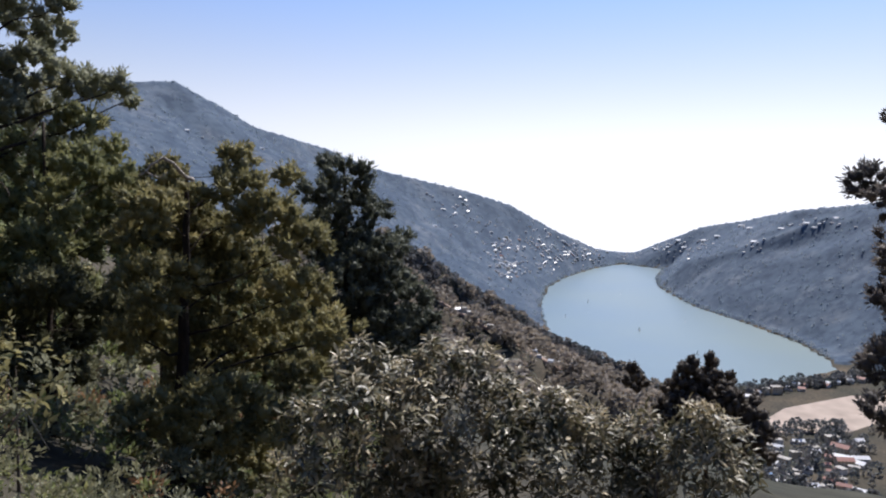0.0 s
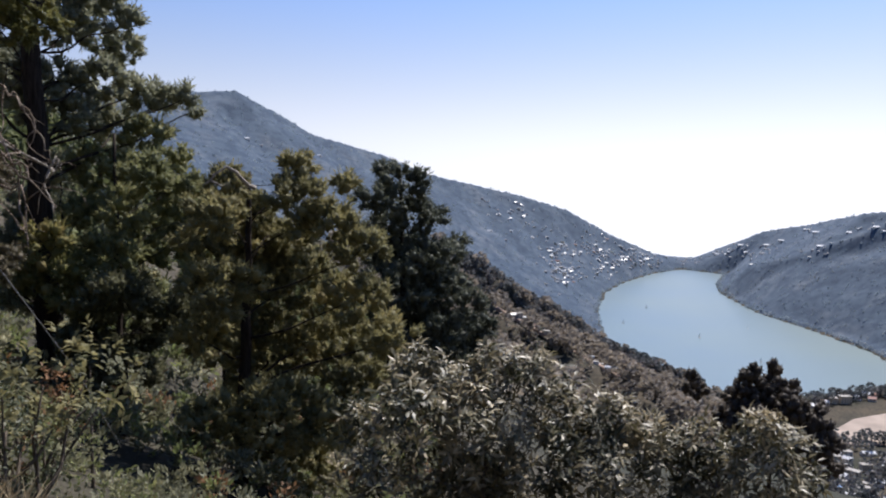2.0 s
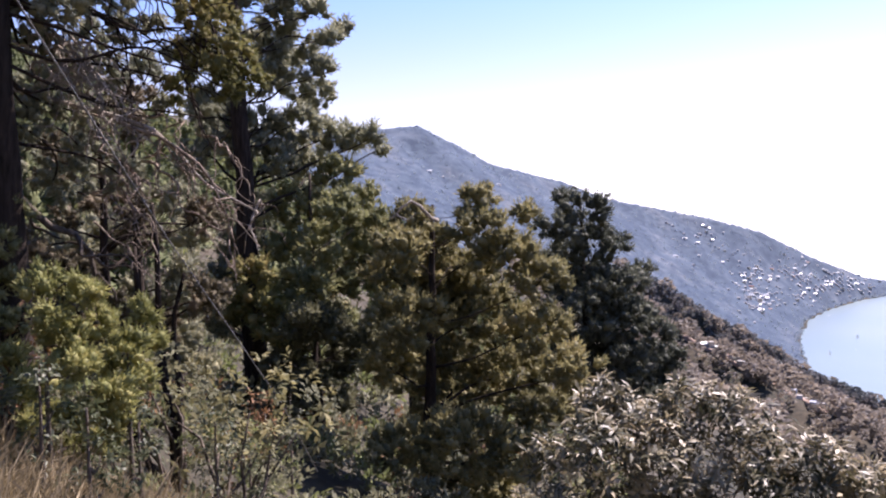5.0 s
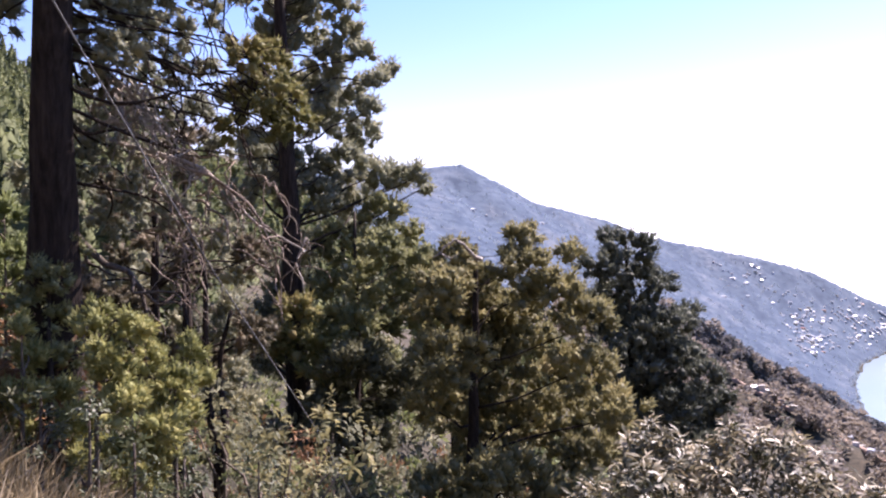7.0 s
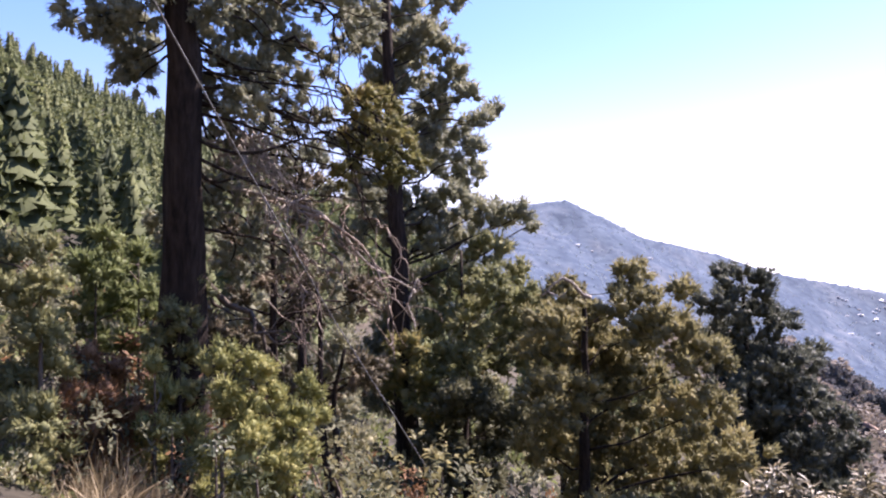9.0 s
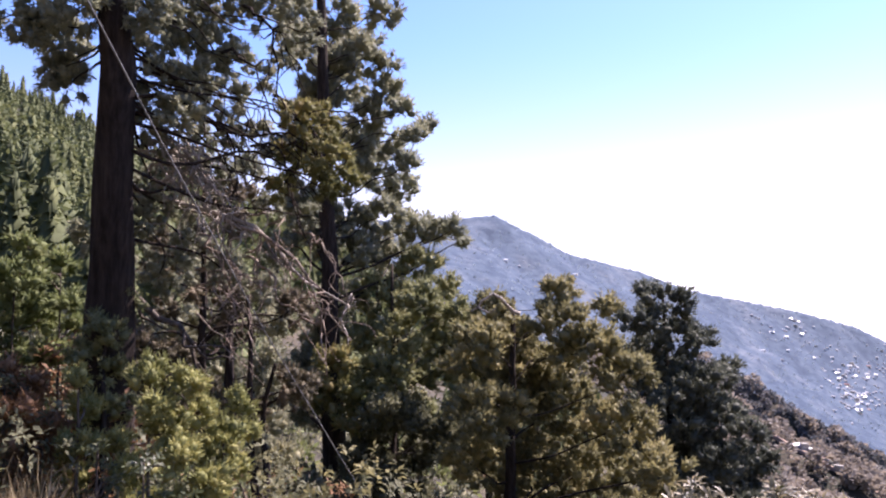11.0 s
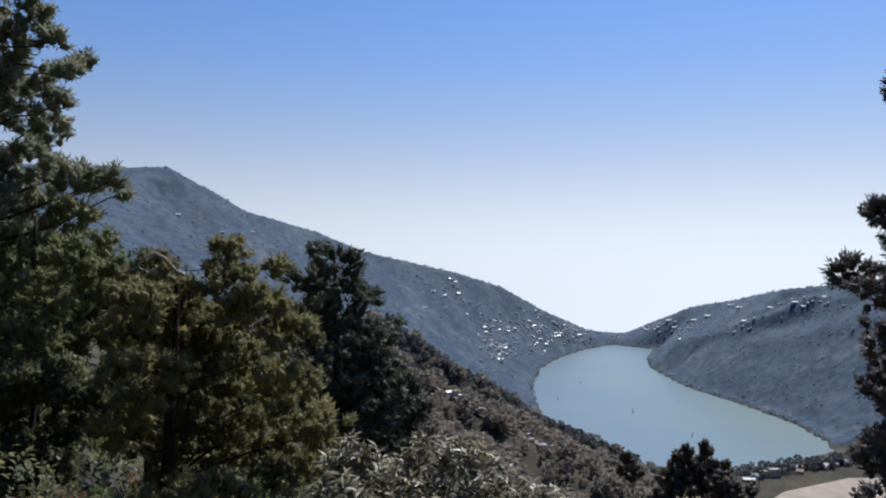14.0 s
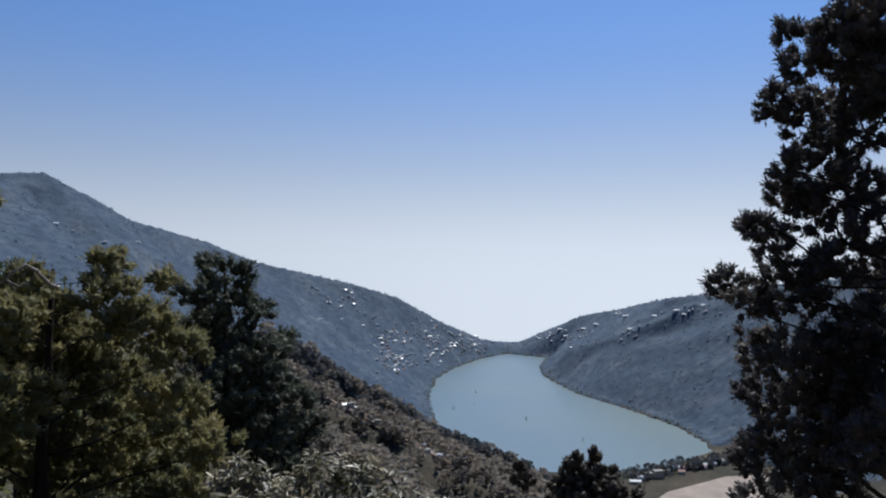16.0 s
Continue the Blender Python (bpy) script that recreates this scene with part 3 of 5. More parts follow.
hs = rng.uniform(8, 15, n)
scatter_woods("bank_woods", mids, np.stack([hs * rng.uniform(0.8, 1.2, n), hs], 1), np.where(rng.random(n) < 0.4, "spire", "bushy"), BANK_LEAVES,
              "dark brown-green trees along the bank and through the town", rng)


# ---- trees near the viewpoint ----
def blades(p, d, per, length, width, spread, lift, rng, flat=0.0):
    """Small pointed leaves that fan out of each place: a diamond of two bent halves each."""
    n = len(p) * per
    p, d = np.repeat(p, per, 0), np.repeat(d, per, 0)
    v = d + spread * rng.standard_normal((n, 3)) + np.array([0, 0, lift])
    v /= np.linalg.norm(v, axis=1)[:, None] + 1e-9
    s = np.cross(v, (1 - flat) * rng.standard_normal((n, 3)) + np.array([0, 0, flat]))
    s /= np.linalg.norm(s, axis=1)[:, None] + 1e-9
    up = np.cross(s, v)
    L = length * rng.uniform(0.6, 1.3, (n, 1))
    W = width * rng.uniform(0.6, 1.3, (n, 1))
    p = p + rng.standard_normal((n, 3)) * length * 0.25
    q = np.stack([p, p + v * L * 0.5 + s * W, p + v * L + up * L * 0.12, p + v * L * 0.5 - s * W], 1).reshape(-1, 3)
    f = np.arange(n * 4).reshape(n, 4)
    return q, f


_bm = bmesh.new()
bmesh.ops.create_icosphere(_bm, subdivisions=1, radius=1.0)
_bm.verts.ensure_lookup_table()
ICO_V = np.array([tuple(p_.co) for p_ in _bm.verts])
ICO_F = np.array([[p_.index for p_ in q_.verts] for q_ in _bm.faces])
_bm.free()


def scatter_in(centre, radius, size, cover, rng, squash):
    """Places inside a bough, more of them towards its skin, and their directions from its middle."""
    n = int(cover * (radius / size) ** 2) + 3
    d = rng.standard_normal((n, 3)) + np.array([0, 0, 0.25])
    d /= np.linalg.norm(d, axis=1)[:, None]
    return centre + d * radius * rng.uniform(0.15, 1.0, (n, 1)) ** 0.45 * np.array([1, 1, squash]), d


def brush_crown(name, lobes, mat, parent, size, rng, cover=2.4, per=40, label="", lift=0.55, squash=0.75, heart=0.6, long=0.8):
    """Cypress foliage: every bough is a heap of close, upswept brushes, each a tangled heart in a coat of flat sprays."""
    qs, fs, base = [], [], 0
    for c, r in lobes:
        mid_, d = scatter_in(np.asarray(c), r, size, cover, rng, squash)
        n = len(mid_)
        s = size * rng.uniform(0.55, 1.3, (n, 1))
        a = 0.75 * d + np.array([0, 0, lift]) + 0.3 * rng.standard_normal((n, 3))
        a /= np.linalg.norm(a, axis=1)[:, None]
        ico = ICO_V[None] * rng.uniform(0.75, 1.2, (n, 12, 1))
        ico = ico + a[:, None] * 0.45 * np.einsum("nvk,nk->nv", ico, a)[..., None]
        qs.append((mid_[:, None] + ico * (s * heart)[:, None]).reshape(-1, 3))
        fs.append((ICO_F[None] + (np.arange(n) * 12)[:, None, None]).reshape(-1, 3) + base)
        base += n * 12
        e = rng.standard_normal((n, per, 3)) + 0.45 * a[:, None]
        e /= np.linalg.norm(e, axis=2)[..., None]
        stretch = e + a[:, None] * 0.45 * np.einsum("npk,nk->np", e, a)[..., None]
        s3 = s[:, None]
        p = mid_[:, None] + stretch * s3 * rng.uniform(0.35, 0.7, (n, per, 1))
        v = 0.8 * e + 0.7 * a[:, None] + 0.3 * rng.standard_normal((n, per, 3))
        v /= np.linalg.norm(v, axis=2)[..., None]
        w = np.cross(v, e + 0.45 * rng.standard_normal((n, per, 3)))
        w /= np.linalg.norm(w, axis=2)[..., None] + 1e-9
        up = np.cross(w, v)
        L = long * s3 * rng.uniform(0.55, 1.2, (n, per, 1))
        W = 0.106 * s3 * rng.uniform(0.6, 1.3, (n, per, 1))
        q = np.stack([p, p + v * L * 0.45 + w * W, p + v * L + up * L * 0.15, p + v * L * 0.45 - w * W], 2).reshape(-1, 3)
        f = np.arange(n * per * 4).reshape(-1, 4)
        qs.append(q)
        fs.append(np.concatenate([f[:, [0, 1, 2]], f[:, [0, 2, 3]]]) + base)
        base += len(q)
    return solid(name, np.concatenate(qs), np.concatenate(fs), mat, parent, label)


def leafy_crown(name, lobes, mat, parent, size, leaf, rng, cover=3.0, per=8, label="", rise=0.5):
    """Broad leaves in rosettes at the ends of the shoots. leaf: length and half width."""
    qs = []
    for c, r in lobes:
        p, d = scatter_in(np.asarray(c), r, size, cover, rng, 0.9)
        n = len(p)
        a = 0.6 * d + np.array([0, 0, 0.7]) + 0.35 * rng.standard_normal((n, 3))
        a /= np.linalg.norm(a, axis=1)[:, None]
        g = rng.standard_normal((n, per, 3))
        g -= a[:, None] * np.einsum("npk,nk->np", g, a)[..., None]
        g /= np.linalg.norm(g, axis=2)[..., None]
        v = g + a[:, None] * rise * rng.uniform(-0.4, 1.7, (n, per, 1))
        v /= np.linalg.norm(v, axis=2)[..., None]
        w = np.cross(v, a[:, None] + 0.25 * rng.standard_normal((n, per, 3)))
        w /= np.linalg.norm(w, axis=2)[..., None] + 1e-9
        up = np.cross(w, v)
        L, W = leaf[0] * rng.uniform(0.6, 1.25, (n, per, 1)), leaf[1] * rng.uniform(0.7, 1.25, (n, per, 1))
        o = p[:, None] + a[:, None] * leaf[0] * rng.uniform(-0.6, 0.3, (n, per, 1)) + v * L * 0.1
        k = np.stack([o, o + v * L * 0.5 + w * W + up * W * 0.35, o + v * L * 0.5 + up * L * 0.03, o + v * L * 0.5 - w * W + up * W * 0.35, o + v * L - up * L * 0.1], 2)
        qs.append(k.reshape(-1, 3))
    q = np.concatenate(qs)
    f = (np.arange(len(q) // 5) * 5)[:, None, None] + np.array([(0, 1, 2), (0, 2, 3), (1, 4, 2), (2, 4, 3)])[None]
    return solid(name, q, f.reshape(-1, 3), mat, parent, label)


def lobes_at(rows, dist, depth, rng, plump=0.82):
    """Boughs from (azimuth, elevation, half angle), spread in depth round the trunk."""
    out = []
    for az, el, half in rows:
        d = dist + rng.uniform(-depth, depth)
        out.append((spot(az, el, d), math.tan(radians(half)) * d * plump))
    return out


def tree(name, label, rows, dist, depth, trunk, radius, mat, rng, sub=0.55, bark=None, back=8, category="tree", cover=2.75, per=36, sprays_too=(), sprays_mat=None, turn=0.9, plump=0.82,
         droop=-0.35, lift=0.55, squash=0.75, limb=0.03, leaf=None, heart=0.6):
    """trunk: (azimuth, elevation) at the foot end and the head end of the stem. Limbs run from it to the boughs. sub: the angle that a brush of leaves spans. leaf: broad leaves, their length and half width."""
    bark = bark or BARK
    root = new(name)
    tagged(root, label, category)
    foot, head = spot(*trunk[0], dist), spot(*trunk[1], dist)
    foot = np.array([foot[0], foot[1], ground_at(foot[0], foot[1]) - 0.15])
    root.location = foot
    k = 14
    t = np.linspace(0, 1, k)[:, None]
    axis = foot + (head - foot) * t
    axis[1:-1, :2] += rng.standard_normal((k - 2, 2)) * radius * 0.07
    rad = radius * (1.0 - 0.8 * t[:, 0]) + radius * 0.25 * np.exp(-t[:, 0] * 14)
    v, f = tube(axis - foot, rad, 14, 0.06, rng)
    solid("trunk", v, f, bark, root, smooth=True)
    lobes = lobes_at(rows, dist, depth, rng, plump)
    extra = lobes_at(sprays_too, dist - depth * 0.7, depth * 0.3, rng, plump)
    span = float(np.mean([r for _, r in lobes]))
    hidden = []
    for _ in range(back):  # boughs on the far side
        h = rng.uniform(0.35, 0.9)
        a = rng.uniform(-turn, turn) + math.atan2(foot[1], foot[0])
        c = foot + (head - foot) * h + np.array([math.cos(a), math.sin(a), 0]) * depth * rng.uniform(0.5, 1.0)
        hidden.append((c, span * rng.uniform(0.6, 0.95)))
    for c, r in lobes + extra + hidden:
        hz = np.clip((c[2] - foot[2] + droop * np.hypot(*(c - head)[:2])) / (head[2] - foot[2]), 0.12, 0.97)
        a = foot + (head - foot) * hz
        p = curve_between(a, c, 0.12 * rng.uniform(-1, 1), 11, rng, 0.05)
        w = max(0.012, limb * (1.15 - hz))
        v, f = tube(p - foot, np.linspace(w, w * 0.35, 11), 6)
        solid("limb", v, f, bark, root, smooth=True)
    size = math.tan(radians(sub)) * dist
    if leaf:
        leafy_crown("crown", [(c - foot, r) for c, r in lobes + hidden], mat, root, size, leaf, rng, cover, per)
        return root
    brush_crown("crown", [(c - foot, r) for c, r in lobes + hidden], mat, root, size, rng, cover, per, "", lift, squash, heart)
    if extra:
        brush_crown("yellow_sprays", [(c - foot, r) for c, r in extra], sprays_mat or YELLOW, root, size, rng, cover, per, "yellowish sprays with sunlight put into their colour", lift, squash, heart)
    return root


# Boughs: azimuth, elevation and half width as seen from the viewpoint.
MID = [
    (-19.1, -0.4, 1.5), (-13.8, 0.8, 1.4), (-14.2, -1.3, 2.3), (-10.9, -0.3, 1.0), (-19.8, -2.9, 2.3), (-21.1, -4.6, 1.9),
    (-12.2, -3.5, 2.8), (-9.6, -5.2, 1.9), (-17.3, -5.5, 3.4), (-14.3, -8.1, 3.4), (-19.9, -8.0, 3.0), (-10.1, -9.0, 2.8),
    (-7.6, -11.8, 2.1), (-12.3, -12.3, 3.6), (-16.5, -13.1, 3.4), (-21.2, -11.3, 2.1), (-9.7, -14.7, 2.3), (-15.8, -17.5, 3.8),
    (-11.0, -17.9, 2.8), (-20.1, -17.1, 2.5), (-14.1, -20.3, 3.0),
]
DARK = [
    (-7.7, 0.7, 1.1), (-6.3, -0.2, 1.8), (-8.6, -1.4, 1.9), (-5.5, -2.7, 2.3), (-8.0, -4.3, 2.5), (-2.7, -4.8, 1.1),
    (-4.7, -6.0, 2.3), (-7.2, -8.1, 3.0), (-3.5, -8.1, 1.9), (-1.5, -9.2, 1.5), (-5.5, -11.4, 3.4), (-2.3, -11.3, 2.5),
    (-0.3, -10.8, 1.1), (-2.7, -13.3, 2.3), (-5.6, -15.4, 2.5),
]
LEFT = [
    (-30.4, 21.2, 1.6), (-27.3, 21.2, 1.4), (-29.1, 19.2, 1.6), (-30.8, 18.0, 1.4), (-27.4, 17.6, 1.4), (-30.0, 16.1, 1.6), (-27.0, 15.6, 1.4), (-28.3, 14.0, 1.7),
    (-25.7, 14.4, 1.2), (-23.8, 13.3, 0.7), (-24.9, 12.5, 0.9), (-30.0, 12.0, 1.5), (-27.5, 11.5, 1.9), (-25.8, 10.3, 1.3), (-28.8, 9.5, 1.7), (-26.2, 8.6, 1.7),
    (-30.1, 6.6, 1.7), (-27.5, 6.5, 1.9), (-25.0, 5.7, 1.6), (-23.3, 5.4, 1.2), (-21.8, 5.8, 0.8), (-21.4, 4.7, 0.6), (-29.2, 4.0, 1.9), (-26.7, 3.6, 1.9),
]
LEFT_LOW = [
    (-21.6, -0.6, 1.2), (-20.9, -2.4, 1.4), (-22.4, 1.2, 1.2), (-21.4, -4.8, 1.6), (-24.6, 2.7, 1.7), (-27.6, 0.6, 1.9), (-24.7, 0.2, 1.9), (-22.6, -1.1, 1.5), (-23.5, -2.8, 1.7), (-26.0, -2.3, 1.9), (-28.5, -2.3, 1.5), (-26.8, -5.2, 1.9),
    (-24.3, -5.2, 1.7), (-28.8, -5.2, 1.5), (-27.7, -8.0, 1.9), (-24.4, -8.5, 1.6), (-29.2, -8.4, 1.2),
]
GIANT = [
    (-53.3, 19.0, 1.3), (-51.2, 19.3, 1.7), (-50.1, 17.7, 1.7), (-49.0, 20.0, 1.9), (-50.4, 16.1, 1.3), (-51.9, 18.2, 1.1), (-49.5, 15.1, 1.0), (-54.0, 18.4, 0.7),
    (-44.4, 20.1, 1.9), (-42.5, 20.6, 1.9), (-40.8, 20.0, 2.0), (-40.0, 18.1, 1.8), (-42.4, 17.6, 2.0), (-43.6, 15.6, 1.6), (-41.2, 15.7, 1.8), (-40.4, 14.2, 1.4),
    (-42.4, 13.7, 1.4), (-44.4, 13.2, 1.0), (-37.6, 20.6, 1.2), (-34.2, 20.7, 1.4), (-35.1, 18.3, 1.0), (-38.0, 17.8, 0.8), (-35.9, 21.8, 1.4), (-33.4, 19.6, 1.0),
    (-43.5, 11.5, 1.3), (-42.0, 10.2, 1.2), (-40.8, 11.8, 1.3), (-39.6, 9.6, 1.1), (-43.6, 7.2, 1.2), (-41.6, 7.0, 1.1), (-38.6, 12.6, 1.0), (-38.0, 15.2, 1.0), (-36.5, 16.5, 0.9), (-36.8, 13.0, 0.8),
    (-37.5, 10.2, 0.9), (-35.8, 7.4, 0.9), (-33.5, 6.8, 0.9), (-44.3, 8.8, 1.2), (-45.1, 4.0, 1.4), (-43.5, 2.4, 1.2), (-41.6, 4.5, 1.2), (-39.2, 2.8, 1.2), (-46.8, 23.2, 3.4), (-40.9, 24.4, 3.4), (-51.5, 23.5, 2.6), (-35.5, 24.5, 2.4),
]
GIANT_YELLOW = [(-34.2, 14.0, 1.3), (-32.5, 13.2, 1.6), (-32.1, 11.1, 1.7), (-30.5, 9.5, 1.3), (-34.2, 11.1, 1.2), (-35.1, 9.1, 1.0), (-31.7, 8.7, 1.0)]
BUSH = [
    ((-44.2, -4.3, 1.6), (-41.5, -4.8, 1.6), (-43.1, -7.9, 2.0)), ((-39.2, -8.9, 1.8), (-40.3, -11.9, 1.8), (-37.9, -6.4, 1.2)), ((-44.9, -10.8, 1.5), (-42.6, -13.0, 1.8), (-46.2, -8.6, 1.1)),
    ((-48.6, -4.4, 1.0), (-48.2, -6.6, 1.1), (-49.0, -8.6, 1.1)),
]
DARK_BUSH = [((-52.3, 2.4, 1.7), (-50.5, -0.6, 1.7), (-53.2, -0.6, 1.7)), ((-49.6, 2.8, 1.2), (-51.6, 4.2, 1.2), (-48.6, -1.2, 1.2))]
OLIVE_BUSH = [((-55.6, 3.5, 1.5), (-55.5, -2.0, 1.8), (-55.7, -7.4, 1.8), (-56.6, 0.8, 1.6), (-57.0, -5.0, 1.8), (-58.0, 3.0, 1.8), (-56.6, -10.4, 1.8))]
RUST_BUSH = [((-51.5, -5.1, 1.7), (-50.4, -8.2, 1.9), (-53.1, -8.7, 1.7)), ((-52.9, -4.0, 1.3), (-54.0, -6.4, 1.4), (-52.4, -11.4, 1.8))]
RIGHT = [
    (33.4, 16.3, 1.4), (34.2, 14.4, 1.6), (32.4, 12.4, 1.4), (31.9, 11.3, 0.8), (34.9, 11.0, 2.8), (33.1, 7.9, 1.2),
    (35.2, 7.6, 2.3), (32.7, 6.2, 1.1), (31.2, 3.9, 1.4), (32.0, 2.7, 1.5), (34.1, 4.6, 2.3), (36.5, 6.0, 2.8),
    (29.4, -0.0, 1.4), (30.8, -1.2, 1.5), (33.4, -0.4, 2.8), (36.5, 0.4, 3.2), (30.1, -3.5, 0.5), (31.9, -4.7, 2.0),
    (34.4, -5.0, 3.2), (37.1, -4.8, 2.8), (31.5, -7.4, 2.0), (33.6, -9.1, 3.2), (36.7, -9.3, 3.2), (30.4, -10.9, 0.9),
    (31.8, -11.5, 2.3), (34.6, -13.1, 3.2), (31.1, -14.5, 1.5), (38.1, -2.6, 2.5), (38.5, 3.3, 2.3), (38.2, 10.7, 2.8),
    (37.3, 15.8, 3.2), (38.5, -9.8, 2.5),
]
SHRUB = [
    (-5.1, -14.0, 2.1), (-2.7, -16.0, 3.2), (0.7, -13.9, 2.2), (3.7, -14.6, 2.6), (-6.2, -17.3, 3.0), (-0.5, -18.4, 3.8),
    (5.9, -16.9, 3.1), (9.3, -17.5, 2.6), (3.9, -20.2, 3.8), (-9.2, -18.1, 1.9), (-9.6, -21.2, 2.3), (7.7, -21.1, 3.4),
    (-0.4, -22.4, 3.4), (-4.4, -20.9, 3.4),
]
SHRUB2 = [
    (11.4, -18.1, 2.2), (13.8, -18.6, 2.2), (16.5, -18.3, 2.2), (19.5, -17.3, 2.1), (21.8, -17.9, 1.8), (19.7, -19.7, 3.0),
    (16.3, -20.6, 2.5), (22.9, -19.9, 1.4), (12.3, -21.1, 3.0),
]

rng = np.random.default_rng(21)


def filler(az0, az1, el0, el1, count, h0, h1):
    """Boughs spread evenly through a window of the view, wider below."""
    rows = []
    for k in range(count):
        t_ = rng.random()
        half = (az1 - az0) * 0.5 * (1.0 - 0.45 * t_)
        rows.append(((az0 + az1) * 0.5 + rng.uniform(-half, half), el0 + (el1 - el0) * t_, rng.uniform(h0, h1)))
    return rows


tree("cypress_tree", "tall cypress with olive and brown sprays on the slope", MID, 19.0, 1.8, ((-18.3, -20), (-17.6, 0.5)), 0.2, CYPRESS, rng, plump=1.05, squash=0.72, limb=0.05)
tree("cypress_tree", "dark green cypress with a dense pointed crown", DARK + filler(-9.5, -1.0, -17, -4, 13, 1.5, 2.2), 33.0, 2.4, ((-6.1, -20), (-6.8, 1.2)), 0.24, CYPRESS_DEEP, rng, plump=0.97, sub=0.45, cover=2.4)
tree("cypress_tree", "very tall dark cypress with a ragged crown", LEFT + filler(-36, -29.5, -8, 20, 26, 1.2, 1.8), 24.5, 1.6, ((-30.7, -20), (-32.2, 30)), 0.36, CYPRESS_DARK, rng, plump=0.98, squash=0.75, limb=0.06, back=10, sub=0.5)
tree("cypress_tree", "green cypress in front of the taller dark one", LEFT_LOW, 22.5, 1.5, ((-26.4, -20), (-26.6, 3)), 0.16, OLIVE, rng, plump=1.0, sprays_too=[(-31.0, -4.3, 1.5), (-30.6, -6.4, 1.7), (-31.9, -7.1, 1.2), (-29.8, -8.4, 1.0), (-32.3, -5.9, 1.0)], back=4)
tree("cypress_tree", "old giant cypress with a thick dark trunk", GIANT, 9.5, 0.9, ((-46.9, -15), (-46.6, 36)), 0.33, CYPRESS_DARK, rng, cover=2.5, plump=1.1, droop=0.2, sprays_too=GIANT_YELLOW, limb=0.035, lift=-0.1, squash=1.1, sub=0.43)
tree("cypress_tree", "tall cypress, coloured near black as backlit, at the edge of the lake view", RIGHT + filler(35, 42, -15, 20, 18, 1.6, 2.6), 15.5, 1.3, ((39.8, -25), (40.2, 30)), 0.15, CYPRESS_BACKLIT, rng, back=10, turn=3.14, plump=0.95, squash=0.85, sub=0.5, limb=0.05)
tree("cypress_tree", "dark cypress behind the dead boughs", filler(-45, -32, -12, 4, 22, 1.2, 2.0), 15.0, 1.6, ((-38.5, -15), (-38.5, 9)), 0.12, CYPRESS_SHADE, rng, back=4, cover=2.4, plump=0.95)
tree("cypress_tree", "half-dead brown cypress behind the bare boughs", filler(-46, -32, -8, 10, 34, 0.8, 1.5), 11.0, 0.7, ((-40.5, -15), (-40.5, 11)), 0.09, CYPRESS_BROWN_SHADED, rng, back=2, cover=2.3, plump=0.95, limb=0.04, lift=0.0, squash=1.1, sub=0.48)
tree("cypress_tree", "low dark cypress growth round the thick trunk", [(-47.6, -0.6, 1.3), (-46.4, -1.4, 1.3), (-48.4, -2.6, 1.3), (-46.6, -4.0, 1.4), (-45.4, 0.6, 1.1), (-47.4, -6.2, 1.4), (-45.6, -6.6, 1.3), (-47.0, -9.0, 1.4)], 8.4, 0.25, ((-47.0, -20), (-47.0, -1)), 0.05, OLIVE, rng, back=0, sub=0.45, cover=2.4)
tree("cypress_tree", "grey-olive cypress low on the slope", filler(-32.5, -20.5, -19, -7, 26, 1.2, 2.0), 21.0, 1.2, ((-26.5, -21), (-26.5, -7)), 0.14, GREY_BUSH, rng, back=3)
tree("cypress_tree", "olive cypress in the second row of the slope", filler(-23, -14, -18, -5, 14, 1.3, 2.4), 32.0, 2.0, ((-19.5, -19), (-19.5, -4)), 0.18, CYPRESS, rng, back=4)
SPIRES = [(az + j_, top - down, half) for az, top in ((18.8, -12.2), (20.2, -12.2), (21.5, -13.2), (23.1, -14.4), (17.8, -13.6)) for down, half, j_ in ((0.15, 0.2, 0), (0.6, 0.36, 0.08), (1.1, 0.5, -0.2), (1.7, 0.7, 0.3), (2.4, 0.9, -0.5), (2.6, 0.9, 0.5), (3.8, 1.3, 0.0))]
tree("small_conifer", "brown-green young conifers with pointed tops", SPIRES + [(15.0, -13.7, 0.5), (15.1, -14.4, 0.7), (19.7, -16.3, 1.1), (21.1, -16.9, 1.2), (22.6, -17.4, 1.1), (18.4, -16.6, 0.8)], 26.0, 0.7, ((20.4, -22), (20.2, -13)), 0.12, CONIFER_BROWN, rng, back=1, sub=0.28, lift=0.9, cover=2.8, per=30, plump=1.15, heart=0.85)
tree("broadleaf_shrub", "large shrub with leathery leaves, their silvery shine put into the colour", SHRUB, 12.0, 0.8, ((0.0, -33), (0.0, -20)), 0.12, LEATHERY, rng, 0.75, BARK_GREY, 4, "shrub", 5.4, 9, plump=1.0, leaf=(0.2, 0.024))
tree("broadleaf_shrub", "brownish shrub with leathery leaves", SHRUB2, 12.5, 0.7, ((17.0, -33), (17.0, -20.5)), 0.1, LEATHERY, rng, 0.75, BARK_GREY, 3, "shrub", 5.4, 9, plump=1.0, leaf=(0.2, 0.024))
